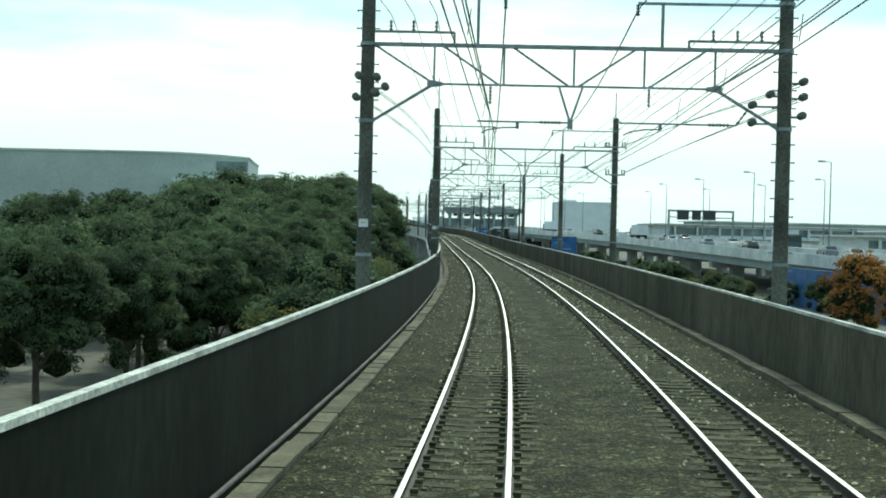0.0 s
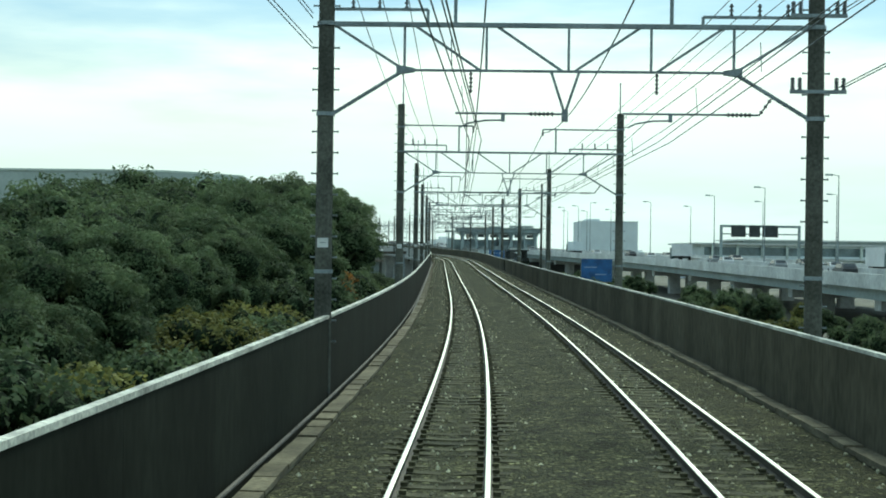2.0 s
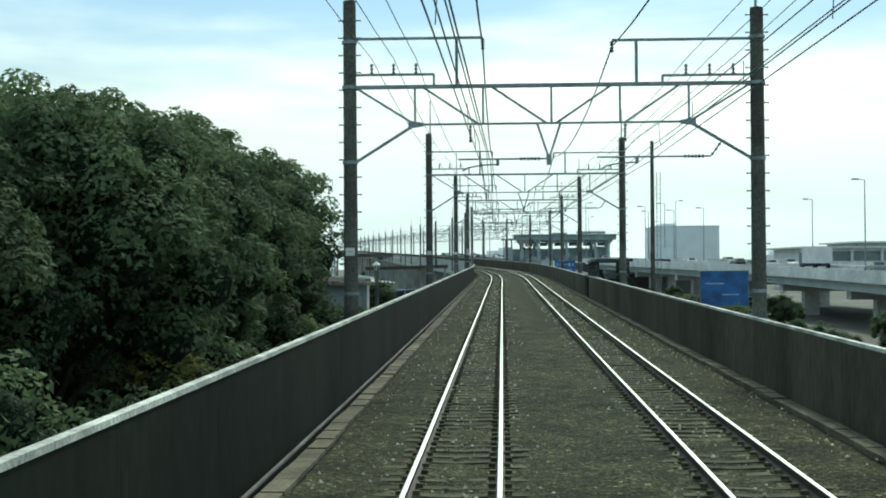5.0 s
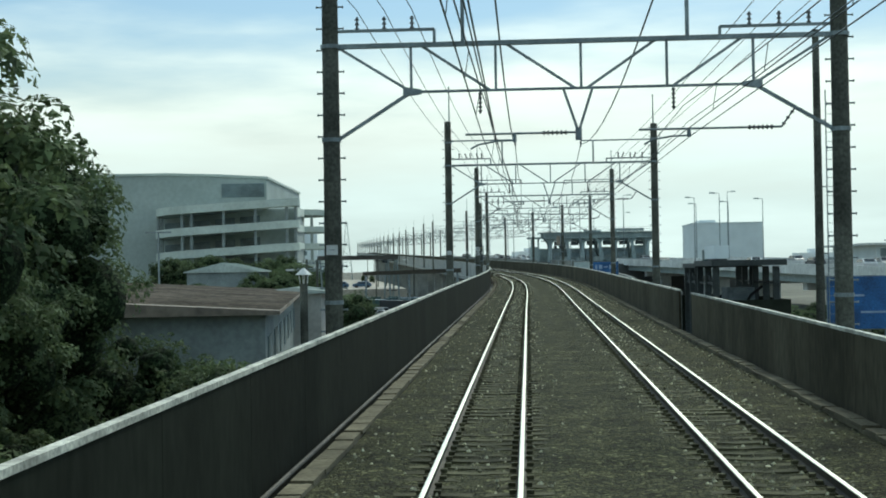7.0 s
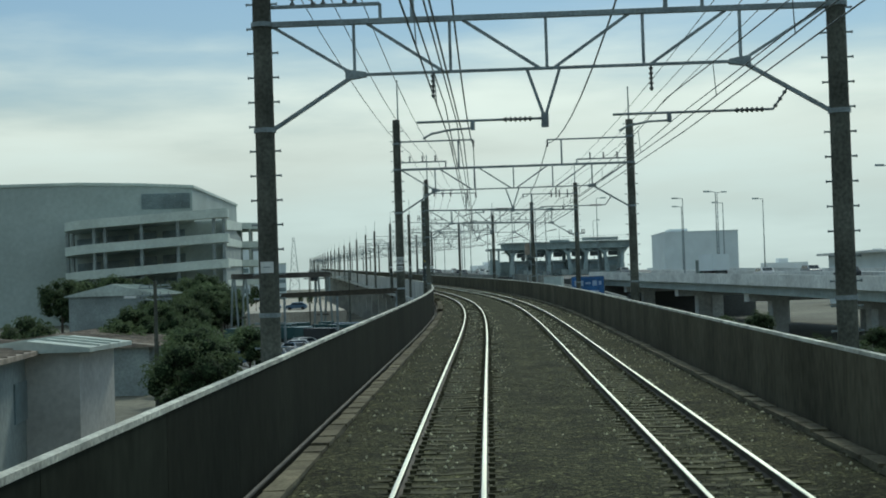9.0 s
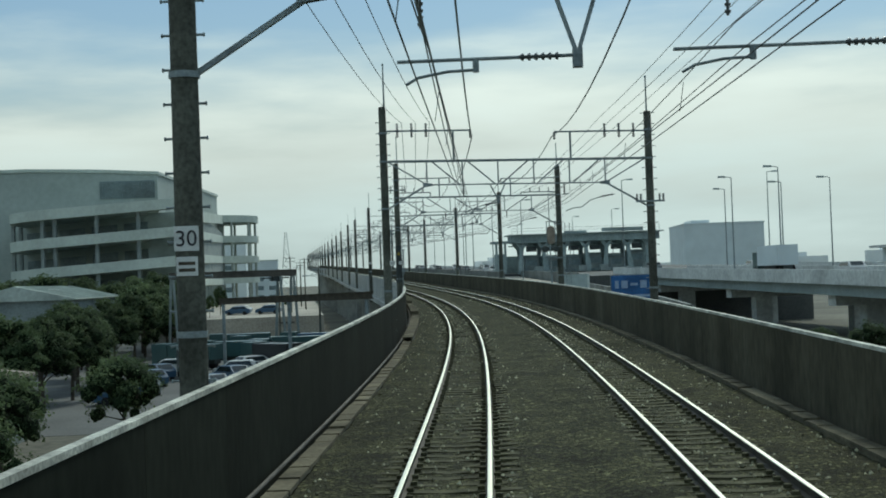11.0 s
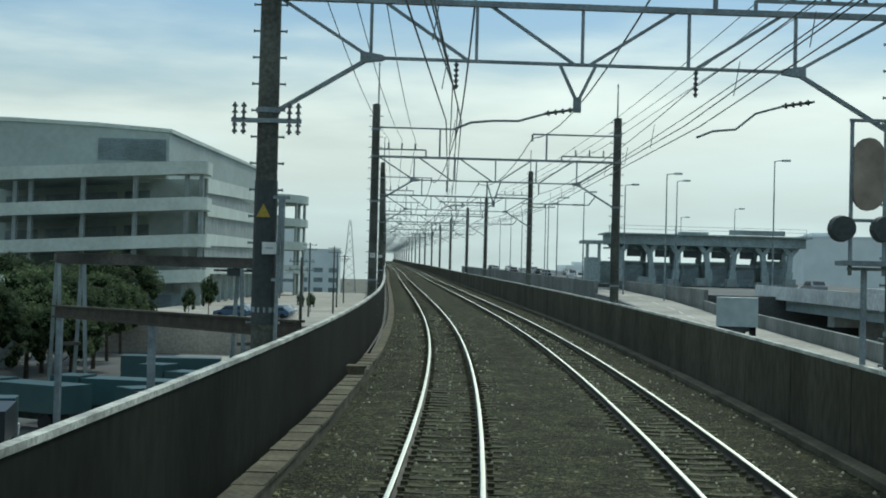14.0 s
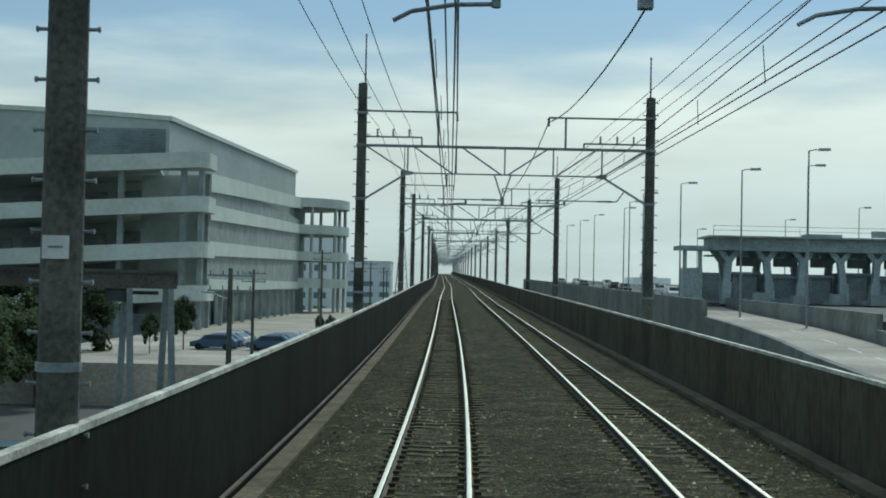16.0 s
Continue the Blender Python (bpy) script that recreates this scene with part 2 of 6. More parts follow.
M = {
    "ballast": crushed_stone("ballast", (0.083, 0.083, 0.041), 0.075),
    "stone": mat("ballast_stone", (0.50, 0.47, 0.32), 0.95, scale=2, vary=0.3, bump=0.3, island=0.7, gloss=0.1),
    "sleeper": random_tone(mat("sleeper_concrete", (0.086, 0.083, 0.047), 0.9, scale=3, vary=0.45, fine=10, gloss=0.15), 0.25),
    "rail": mat("rail_rust", (0.075, 0.064, 0.045), 0.75, 0.3, scale=2, vary=0.35),
    "steel": mat("polished_steel", (1.0, 0.95, 0.76), 0.36, 1.0, scale=0.6, vary=0.06, bump=0.02),
    # shade on the west wall is put into this very dark colour
    "wall": random_tone(mat("parapet_concrete_shaded", (0.021, 0.025, 0.018), 0.92, scale=0.5, vary=0.24, fine=12, stretch=(1, 1, 0.45), gloss=0.06), 0.12),
    # brown concrete, lightened in colour to offset the shade on the east wall
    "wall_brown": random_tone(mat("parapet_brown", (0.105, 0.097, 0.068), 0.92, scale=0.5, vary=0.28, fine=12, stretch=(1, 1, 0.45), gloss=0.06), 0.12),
    "coping": random_tone(mat("coping_concrete", (0.58, 0.58, 0.50), 0.85, scale=1.4, vary=0.42, fine=14), 0.08),
    "trough": random_tone(mat("trough_concrete", (0.165, 0.148, 0.098), 0.9, scale=1.2, vary=0.35, fine=12, gloss=0.2), 0.2),
    "deck": mat("deck_concrete", (0.40, 0.41, 0.38), 0.9, scale=0.4, vary=0.25),
    "pole": random_tone(mat("pole_concrete", (0.115, 0.120, 0.100), 0.85, scale=0.9, vary=0.4, fine=18, gloss=0.15), 0.1),
    "galv": mat("galvanised_steel", (0.27, 0.315, 0.325), 0.6, 0.4, scale=2, vary=0.25, bump=0.1),
    "wire": mat("wire", (0.14, 0.165, 0.172), 0.55, 0.5, scale=2, vary=0.2, bump=0),
    "insul": mat("insulator", (0.10, 0.11, 0.11), 0.3, 0.0, scale=3, vary=0.2, bump=0),
    "plate": mat("sign_white", (0.7, 0.72, 0.7), 0.6, scale=4, vary=0.12, bump=0),
    "ink": mat("sign_ink", (0.02, 0.02, 0.025), 0.6, scale=4, vary=0.1, bump=0),
    "ground": mat("ground_earth", (0.15, 0.145, 0.11), 0.95, scale=0.06, vary=0.35, fine=25, bump=0.4),
    "asphalt": mat("asphalt", (0.105, 0.11, 0.105), 0.85, scale=0.15, vary=0.25, fine=30),
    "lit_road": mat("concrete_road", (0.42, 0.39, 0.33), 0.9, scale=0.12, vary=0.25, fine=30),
    "paint": mat("road_paint", (0.75, 0.75, 0.72), 0.7, scale=2, vary=0.15, bump=0),
    "facade": mat("facade_panel", (0.40, 0.46, 0.43), 0.7, scale=0.08, vary=0.1, fine=12, bump=0.05),
    # far walls: the haze of the distance is put into the pale colour
    "facade_hazed": mat("hazed_facade", (0.74, 0.81, 0.82), 0.8, scale=0.03, vary=0.06, fine=8, bump=0),
    "stained": mat("stained_concrete", (0.20, 0.215, 0.20), 0.9, scale=0.25, vary=0.3, fine=14, stretch=(1, 1, 0.4)),
    "faded": mat("faded_lettering", (0.30, 0.40, 0.56), 0.6, scale=3, vary=0.15, bump=0),
    "weathered": mat("weathered_steel", (0.115, 0.105, 0.088), 0.8, 0.2, scale=0.8, vary=0.4, fine=14, bump=0.15),
    # nearly sky-coloured, so the skyline's haze is in the paint
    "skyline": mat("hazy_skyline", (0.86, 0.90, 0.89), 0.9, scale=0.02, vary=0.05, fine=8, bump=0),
    "band": mat("balustrade_panel", (0.57, 0.635, 0.575), 0.6, scale=0.15, vary=0.1, fine=10, bump=0.05),
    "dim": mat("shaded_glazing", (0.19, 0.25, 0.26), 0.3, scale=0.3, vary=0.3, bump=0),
    "slab": mat("slab_concrete", (0.46, 0.51, 0.465), 0.85, scale=0.2, vary=0.2),
    "girder": mat("girder_paint", (0.40, 0.48, 0.48), 0.6, scale=0.15, vary=0.15, fine=12, bump=0.05),
    "barrier": mat("barrier_concrete", (0.68, 0.70, 0.67), 0.85, scale=0.2, vary=0.2),
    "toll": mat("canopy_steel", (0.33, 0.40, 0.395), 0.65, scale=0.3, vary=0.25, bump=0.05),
    "pale_roof": mat("pale_roof", (0.62, 0.64, 0.62), 0.7, scale=0.2, vary=0.12, bump=0.05),
    "roof": mat("shed_roof", (0.27, 0.225, 0.18), 0.85, scale=0.3, vary=0.35, fine=10, bump=0.2),
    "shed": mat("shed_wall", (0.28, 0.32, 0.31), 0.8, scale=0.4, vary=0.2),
    "pale": mat("pale_wall", (0.55, 0.54, 0.50), 0.8, scale=0.4, vary=0.15),
    "blue": mat("blue_panel", (0.025, 0.11, 0.30), 0.55, scale=0.8, vary=0.35, bump=0.05),
    "dark": mat("dark_frame", (0.05, 0.06, 0.058), 0.7, scale=1, vary=0.3),
    "white": mat("white_paint", (0.72, 0.74, 0.73), 0.45, scale=0.6, vary=0.08, bump=0.02),
    "rubber": mat("tyre", (0.02, 0.02, 0.02), 0.85, scale=4, vary=0.2),
    "glass": mat("car_glass", (0.03, 0.04, 0.045), 0.08, scale=1, vary=0.1, bump=0),
    "bark": mat("bark", (0.09, 0.075, 0.055), 0.9, scale=3, vary=0.4),
    "leaf": foliage("leaf_evergreen", (0.080, 0.122, 0.060), (0.130, 0.170, 0.080)),
    # leaf green darkened: the shade inside the crowns is put into the colour
    "bough_shade": crushed_stone("shaded_inner_leaves", (0.036, 0.058, 0.026), 0.07),
    "leaf_pale": foliage("leaf_olive", (0.125, 0.140, 0.045), (0.20, 0.20, 0.06)),
    "leaf_red": foliage("leaf_rust", (0.24, 0.11, 0.03), (0.34, 0.17, 0.045)),
    "yellow": mat("yellow_paint", (0.5, 0.36, 0.05), 0.6, scale=2, vary=0.2, bump=0),
}
for key, tone in (("car_white", (0.7, 0.71, 0.7)), ("car_grey", (0.25, 0.27, 0.28)), ("car_black", (0.03, 0.035, 0.04)), ("car_blue", (0.05, 0.11, 0.19)), ("car_teal", (0.05, 0.105, 0.105))):
    M[key] = mat(key, tone, 0.3, scale=1, vary=0.08, bump=0)

# ---- the line of the railway ----
CURVE = [0.000952, 0.000821, 0.000651, 0.000579, 0.000727, 0.000397, -3.3e-05, 1.7e-05, 9e-06, -0.000104, 0.000501,
         0.00139, 0.001506, 0.001032, 0.00022, 5.9e-05, 1.4e-05, -0.000117, -6.1e-05, 4.7e-05, 0.000137, 0.000217]
RISE = [0, -1.8e-05, 3.1e-05, 6e-05, 8.5e-05, 7.6e-05, 6.1e-05, 1.2e-05, -2.7e-05, 3e-05, 4.4e-05, 5.5e-05,
        3.2e-05, 1.5e-05, 1.5e-05, 0, 3e-06, 6e-06, 1e-06, -1e-06, -1e-06, 0]
KNOT = -30 + 30 * np.arange(22)
SS = np.arange(-80, 1500.5, 1.0)
_k = np.where(SS > 600, 0, np.interp(SS, KNOT, CURVE))
_g = np.where(SS > 600, 0, np.interp(SS, KNOT, RISE))
_i0 = int(np.argmin(abs(SS)))


def _sum(v):
    c = np.cumsum(v)
    return c - c[_i0]


HEAD = _sum(_k)
LINE_X, LINE_Y, LINE_Z = _sum(-np.sin(HEAD)), _sum(np.cos(HEAD)), _sum(_sum(_g))
GAUGE, TRACK_2 = 0.566, 3.797
GROUND = -4.0


def along(s, d=0.0, z=0.0):
    """A place s metres along the railway, d to its right and z above its rails."""
    h = np.interp(s, SS, HEAD)
    return Vector((np.interp(s, SS, LINE_X) + d * math.cos(h), np.interp(s, SS, LINE_Y) + d * math.sin(h), np.interp(s, SS, LINE_Z) + z))


def at(s, d=0.0, z=0.0, turn=0.0, level=None):
    """The pose there, facing along the railway. level: the height in the world instead of z."""
    v = along(s, d, z)
    return Matrix.Translation((v.x, v.y, v.z if level is None else level)) @ Matrix.Rotation(np.interp(s, SS, HEAD) + radians(turn), 4, "Z")


def outside(s):
    """Chainage of the surroundings, which were set out a little short of the line's own."""
    return s + float(np.interp(s, (0, 75, 110, 190, 290, 330, 460, 700), (0, 1.2, 2.6, 4.3, 5.6, 5.8, 6.9, 7.5)))


def beside(s, d=0.0, z=0.0):
    return along(outside(s), d, z)


def by(s, d=0.0, z=0.0, turn=0.0, level=None):
    return at(outside(s), d, z, turn, level)


# ---- mesh helpers ----
def box(bm, x0, x1, y0, y1, z0, z1):
    v = [bm.verts.new(p) for p in ((x0, y0, z0), (x1, y0, z0), (x1, y1, z0), (x0, y1, z0), (x0, y0, z1), (x1, y0, z1), (x1, y1, z1), (x0, y1, z1))]
    for f in ((3, 2, 1, 0), (4, 5, 6, 7), (0, 1, 5, 4), (1, 2, 6, 5), (2, 3, 7, 6), (3, 0, 4, 7)):
        bm.faces.new([v[i] for i in f])


def bar(bm, a, b, r0, r1=None, sides=6):
    """A round bar from a to b."""
    a, b = Vector(a), Vector(b)
    r1 = r0 if r1 is None else r1
    w = (b - a).normalized()
    u = w.orthogonal().normalized()
    v = w.cross(u)
    rings = []
    for p, r in ((a, r0), (b, r1)):
        rings.append([bm.verts.new(p + r * (math.cos(q) * u + math.sin(q) * v)) for q in (2 * math.pi * i / sides for i in range(sides))])
    for i in range(sides):
        j = (i + 1) % sides
        bm.faces.new((rings[0][i], rings[0][j], rings[1][j], rings[1][i]))
    bm.faces.new(rings[0][::-1])
    bm.faces.new(rings[1])


def beam(bm, a, b, w, h):
    """A square-cut bar from a to b, w wide and h high."""
    a, b = Vector(a), Vector(b)
    t = (b - a).normalized()
    up = Vector((0, 0, 1)) if abs(t.z) < 0.95 else Vector((0, 1, 0))
    u = t.cross(up).normalized()
    v = u.cross(t)
    r = [[bm.verts.new(p + u * i * w / 2 + v * j * h / 2) for i, j in ((-1, -1), (1, -1), (1, 1), (-1, 1))] for p in (a, b)]
    for i in range(4):
        j = (i + 1) % 4
        bm.faces.new((r[0][i], r[0][j], r[1][j], r[1][i]))
    bm.faces.new(r[0][::-1])
    bm.faces.new(r[1])


def tube(bm, pts, r, sides=5):
    rings = []
    for i, p in enumerate(pts):
        t = (Vector(pts[min(i + 1, len(pts) - 1)]) - Vector(pts[max(i - 1, 0)])).normalized()
        u = t.cross(Vector((0, 0, 1)))
        u = u.normalized() if u.length > 1e-4 else Vector((1, 0, 0))
        v = t.cross(u)
        rings.append([bm.verts.new(Vector(p) + r * (math.cos(q) * u + math.sin(q) * v)) for q in (2 * math.pi * k / sides for k in range(sides))])
    for a, b in zip(rings, rings[1:]):
        for i in range(sides):
            j = (i + 1) % sides
            bm.faces.new((a[i], a[j], b[j], b[i]))


def sweep(bm, profile, s0, s1, step=4.0, closed=True, level=False):
    """Draw a profile of (d, z) along the railway."""
    n = max(1, round((s1 - s0) / step))
    rings = []
    for i in range(n + 1):
        s = s0 + (s1 - s0) * i / n
        ring = []
        for d, z in profile:
            p = along(s, d, z)
            if level:
                p.z = z
            ring.append(bm.verts.new(p))
        rings.append(ring)
    m = len(profile)
    for a, b in zip(rings, rings[1:]):
        for i in range(m if closed else m - 1):
            j = (i + 1) % m
            bm.faces.new((a[j], a[i], b[i], b[j]))
    if closed:
        bm.faces.new(rings[0])
        bm.faces.new(rings[-1][::-1])


def rect(d0, d1, z0, z1):
    return [(d0, z0), (d1, z0), (d1, z1), (d0, z1)]


def mesh(name, bm, material, smooth=False, fix=True):
    if fix:
        bmesh.ops.recalc_face_normals(bm, faces=bm.faces)
    me = bpy.data.meshes.new(name)
    bm.to_mesh(me)
    bm.free()
    me.materials.append(M[material])
    if smooth:
        for f in me.polygons:
            f.use_smooth = True
    return me


def part(name, bm, material, parent=None, label="", smooth=False):
    ob = new(name, bm if isinstance(bm, bpy.types.Mesh) else mesh(name, bm, material, smooth))
    ob.parent = parent
    return tagged(ob, label)


def thing(name, label, category, group="", kind="", m=None):
    ob = new(name)
    if m is not None:
        ob.matrix_world = m
    return tagged(ob, label, category, group, kind)


def place(ob, m):
    ob.matrix_basis = m
    return ob


def boxes(*rows):
    bm = bmesh.new()
    for r in rows:
        box(bm, *r)
    return bm

# ---- ground and viaduct ----
bm = bmesh.new()
R = 4200
box(bm, -R, R, -R + 300, R + 300, GROUND - 1.0, GROUND)
tagged(part("ground", bm, "ground"), "flat earth and paved ground under the viaduct", "ground", kind="structure")

bm = bmesh.new()
sweep(bm, [(-3.35, -0.55), (-3.35, -0.95), (-1.8, -1.5), (5.6, -1.5), (7.2, -0.95), (7.2, -0.55)], -40, 1300, 6)
viaduct = tagged(part("viaduct", bm, "deck"), "long concrete railway viaduct deck on piers", "viaduct", kind="structure")
for k in range(42):
    s = -30 + 22 * k
    foot = along(s).z - 1.5 - GROUND
    ob = part("pier", boxes((-1.6, 5.4, -0.8, 0.8, -foot, 0.25), (-2.2, 6.0, -0.9, 0.9, -0.7, 0.28)), "deck", viaduct)
    ob.matrix_world = at(s, 0, -1.5)

# ballast bed, uneven
bm = bmesh.new()
ds = np.linspace(-2.2, 6.05, 40)
rows = []
for s in np.arange(-8, 520, 0.28):
    h = np.interp(s, SS, HEAD)
    cx, cy, cz = np.interp(s, SS, LINE_X), np.interp(s, SS, LINE_Y), np.interp(s, SS, LINE_Z)
    row = []
    for d in ds:
        off = min(abs(d), abs(d - TRACK_2))
        z = -0.172 + 0.040 * max(0, min(1, (off - 0.78) / 0.35)) - 0.06 * max(0, min(1, (off - 1.5) / 0.6))
        z += 0.026 * noise.noise((d * 3.1, s * 3.1, 0)) + 0.03 * noise.noise((d * 0.7, s * 0.5, 5))
        z += 0.11 * max(0.0, noise.noise((d * 0.8, s * 0.45, 9)) + 0.1) * max(0.0, min(1.0, (-1.7 - d) / 0.3))
        row.append(bm.verts.new((cx + d * math.cos(h), cy + d * math.sin(h), cz + z)))
    rows.append(row)
for a, b in zip(rows, rows[1:]):
    for i in range(len(ds) - 1):
        bm.faces.new((a[i], a[i + 1], b[i + 1], b[i]))
tagged(part("ballast_bed", mesh("ballast_bed", bm, "ballast", True, fix=False), "ballast"), "dark brown crushed stone ballast between the parapets", "ballast", kind="stuff")
bm = bmesh.new()
sweep(bm, [(-2.2, -0.5), (6.05, -0.5), (6.05, -0.24), (-2.2, -0.24)], 519, 1300, 6)
tagged(part("ballast_bed", bm, "ballast"), "dark brown crushed stone ballast farther along the line", "ballast", kind="stuff")

# loose stones on the bed
rng = random.Random(4)
verts, faces = [], []
for k in range(26000):
    s, d = rng.uniform(8, 380), rng.uniform(-1.95, 5.9)
    r = rng.uniform(0.016, 0.042)
    c = along(s, d, -0.165 + rng.uniform(-0.02, 0.03) - (0.05 if abs(d - 1.9) < 0.6 else 0))
    i = len(verts)
    for p in ((1, 0, 0), (-1, 0, 0), (0, 1, 0), (0, -1, 0), (0, 0, 1), (0, 0, -1)):
        verts.append(c + Vector(p) * r * rng.uniform(0.6, 1.3))
    for f in ((0, 2, 4), (2, 1, 4), (1, 3, 4), (3, 0, 4), (2, 0, 5), (1, 2, 5), (3, 1, 5), (0, 3, 5)):
        faces.append([i + j for j in f])
me = bpy.data.meshes.new("loose_stones")
me.from_pydata(verts, [], faces)
me.materials.append(M["stone"])
tagged(new("loose_stones", me), "loose grey ballast stones lying on the track bed", "stones", kind="stuff")


# ---- tracks ----
def sleeper_mesh():
    bm = bmesh.new()
    n = 8
    rings = []
    for i in range(n + 1):
        x = -1.0 + 2.0 * i / n
        waist = 0.018 * (1 - min(1, abs(x) / 0.45))
        w, h = 0.125 - 0.01 * abs(x), -0.155 - waist
        rings.append([bm.verts.new(p) for p in ((x, -w - 0.03, -0.33), (x, w + 0.03, -0.33), (x, w, h), (x, -w, h))])
    for a, b in zip(rings, rings[1:]):
        for i in range(4):
            j = (i + 1) % 4
            bm.faces.new((a[i], a[j], b[j], b[i]))
    bm.faces.new(rings[0][::-1])
    bm.faces.new(rings[-1])
    for side in (-1, 1):
        for inner in (-1, 1):
            x = side * GAUGE + inner * 0.105
            box(bm, x - 0.045, x + 0.045, -0.05, 0.05, -0.155, -0.105)
    return mesh("sleeper", bm, "sleeper")


SLEEPER = sleeper_mesh()


def rail_profiles(x):
    foot = [(x - 0.063, -0.150), (x + 0.063, -0.150), (x + 0.063, -0.138), (x + 0.012, -0.118), (x + 0.009, -0.048), (x + 0.0325, -0.036),
            (x + 0.0325, -0.010), (x - 0.0325, -0.010), (x - 0.0325, -0.036), (x - 0.009, -0.048), (x - 0.012, -0.118), (x - 0.063, -0.138)]
    head = [(x - 0.0335, -0.0115), (x + 0.0335, -0.0115), (x + 0.030, -0.003), (x + 0.018, 0.0), (x - 0.018, 0.0), (x - 0.030, -0.003)]
    return foot, head


for centre in (0.0, TRACK_2):
    track = thing("railway_track", "narrow gauge railway track with polished rails on concrete sleepers", "railway track", "tracks on the viaduct")
    for side in (-1, 1):
        foot, head = rail_profiles(centre + side * GAUGE)
        b1, b2 = bmesh.new(), bmesh.new()
        sweep(b1, foot, -20, 1280, 4)
        sweep(b2, head, -20, 1280, 4)
        rail = part("rail", b1, "rail", track, "rusty brown rail web and foot")
        part("running_surface", b2, "steel", rail, "bright polished rail head")
    bm = bmesh.new()
    for k in range(860):
        s = 4 + 0.56 * k
        m = at(s, centre, 0)
        m = m @ Matrix.Rotation(0.004 * math.sin(k * 12.9898), 4, "Z") @ Matrix.Translation((0.012 * math.sin(k * 78.2), 0, 0.004 * math.sin(k * 3.7)))
        if 21 <= k < 321:
            ob = new("sleeper", SLEEPER)
            ob.parent = track
            ob.matrix_world = m
        else:
            i = len(bm.verts)
            bm.from_mesh(SLEEPER)
            bm.verts.ensure_lookup_table()
            bmesh.ops.transform(bm, matrix=m, verts=bm.verts[i:])
    tagged(part("sleeper_bed", mesh("sleeper_bed", bm, "sleeper", fix=False), "sleeper", track), kind="stuff")

# ---- parapets: one panel after another ----
PANEL = 4.0


def parapet(name, d, top, side, label, skin):
    """side: +1 where the outside lies towards larger d."""
    root = tagged(thing(name, label, "parapet wall"), kind="structure")
    a, b = (0.0, 0.085) if side > 0 else (-0.085, 0.0)
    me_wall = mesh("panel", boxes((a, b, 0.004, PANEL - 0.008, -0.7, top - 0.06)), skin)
    me_cap = mesh("coping", boxes((a - 0.012, b + 0.012, 0.002, PANEL - 0.004, top - 0.06, top)), "coping")
    for k in range(-8, 160):
        s = k * PANEL
        if side > 0 and k == 52:
            continue
        p, q = along(s, d), along(s + PANEL, d)
        w = q - p
        m = Matrix.Translation(p) @ Matrix.Rotation(math.atan2(-w.x, w.y), 4, "Z") @ Matrix.Rotation(math.asin(w.z / w.length), 4, "X")
        for nm, me in (("panel", me_wall), ("coping", me_cap)):
            ob = new(nm, me)
            ob.parent = root
            ob.matrix_world = m
    bm = bmesh.new()
    sweep(bm, rect(d + a, d + b, -0.7, top), 640, 1300, 8)
    part("far_wall", bm, skin, root)
    # the outer face is paler, with distance haze put into its colour
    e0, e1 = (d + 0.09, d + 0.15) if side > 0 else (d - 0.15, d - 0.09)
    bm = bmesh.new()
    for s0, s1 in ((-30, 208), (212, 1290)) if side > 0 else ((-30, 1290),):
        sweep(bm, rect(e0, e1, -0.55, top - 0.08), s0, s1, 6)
    part("outer_face", bm, "deck", root, "outer concrete face paled with painted haze")


parapet("wall_west", -2.628, 1.45, -1, "concrete parapet with shade in its dark colour and pale coping", "wall")
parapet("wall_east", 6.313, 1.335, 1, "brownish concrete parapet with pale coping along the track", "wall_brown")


# cable troughs at the foot of both parapets
def trough(d0, d1, label):
    root = tagged(thing("cable_trough", label, "cable trough"), kind="structure")
    bm = bmesh.new()
    sweep(bm, rect(d0 + 0.02, d1 - 0.02, -0.5, -0.13), -20, 1200, 4)
    part("channel", bm, "trough", root)
    me = mesh("cover", boxes((d0 - 0.0, d1 + 0.0, 0.006, 0.99, -0.13, -0.07)), "trough")
    lay = random.Random(round(d1 * 100))
    for k in range(300):
        s = 8 + 1.0 * k
        if d0 < 0 and 295 < s < 345:
            continue
        slip, tip = lay.uniform(-0.012, 0.012), lay.uniform(-0.010, 0.010)
        broken = Matrix.Diagonal((1, lay.choice((1, 1, 1, 1, 1, 1, 0.93, 0.8)), 1, 1))
        ob = new("cover", me)
        ob.parent = root
        ob.matrix_world = at(s, slip, 0.012 * math.sin(k * 7.3)) @ Matrix.Translation((d0, 0, 0)) @ Matrix.Rotation(tip, 4, "Z") @ Matrix.Rotation(tip * 0.5, 4, "Y") @ Matrix.Translation((-d0, 0, 0)) @ broken
    bm = bmesh.new()
    sweep(bm, rect(d0, d1, -0.13, -0.07), 345 if d0 < 0 else 308, 1200, 4)
    part("cover_rows", bm, "trough", root)


trough(-2.34, -2.04, "brownish concrete cable trough lids beside the ballast")
trough(5.93, 6.22, "worn concrete cable trough lids beside the far track")

# from here the western trough stands higher, as a lidded box with an open end
raised = tagged(thing("raised_trough", "raised brown concrete cable trough with lids and an open end", "cable trough"), kind="structure")
for d0, d1 in ((-2.36, -2.31), (-2.07, -2.02)):
    bm = bmesh.new()
    sweep(bm, rect(d0, d1, -0.34, 0.045), 295.4, 345, 2)
    part("side_wall", bm, "trough", raised)
# solid dark fill stands for the shade behind the open end
bm = bmesh.new()
sweep(bm, rect(-2.305, -2.075, -0.34, -0.1), 296.4, 345, 2)
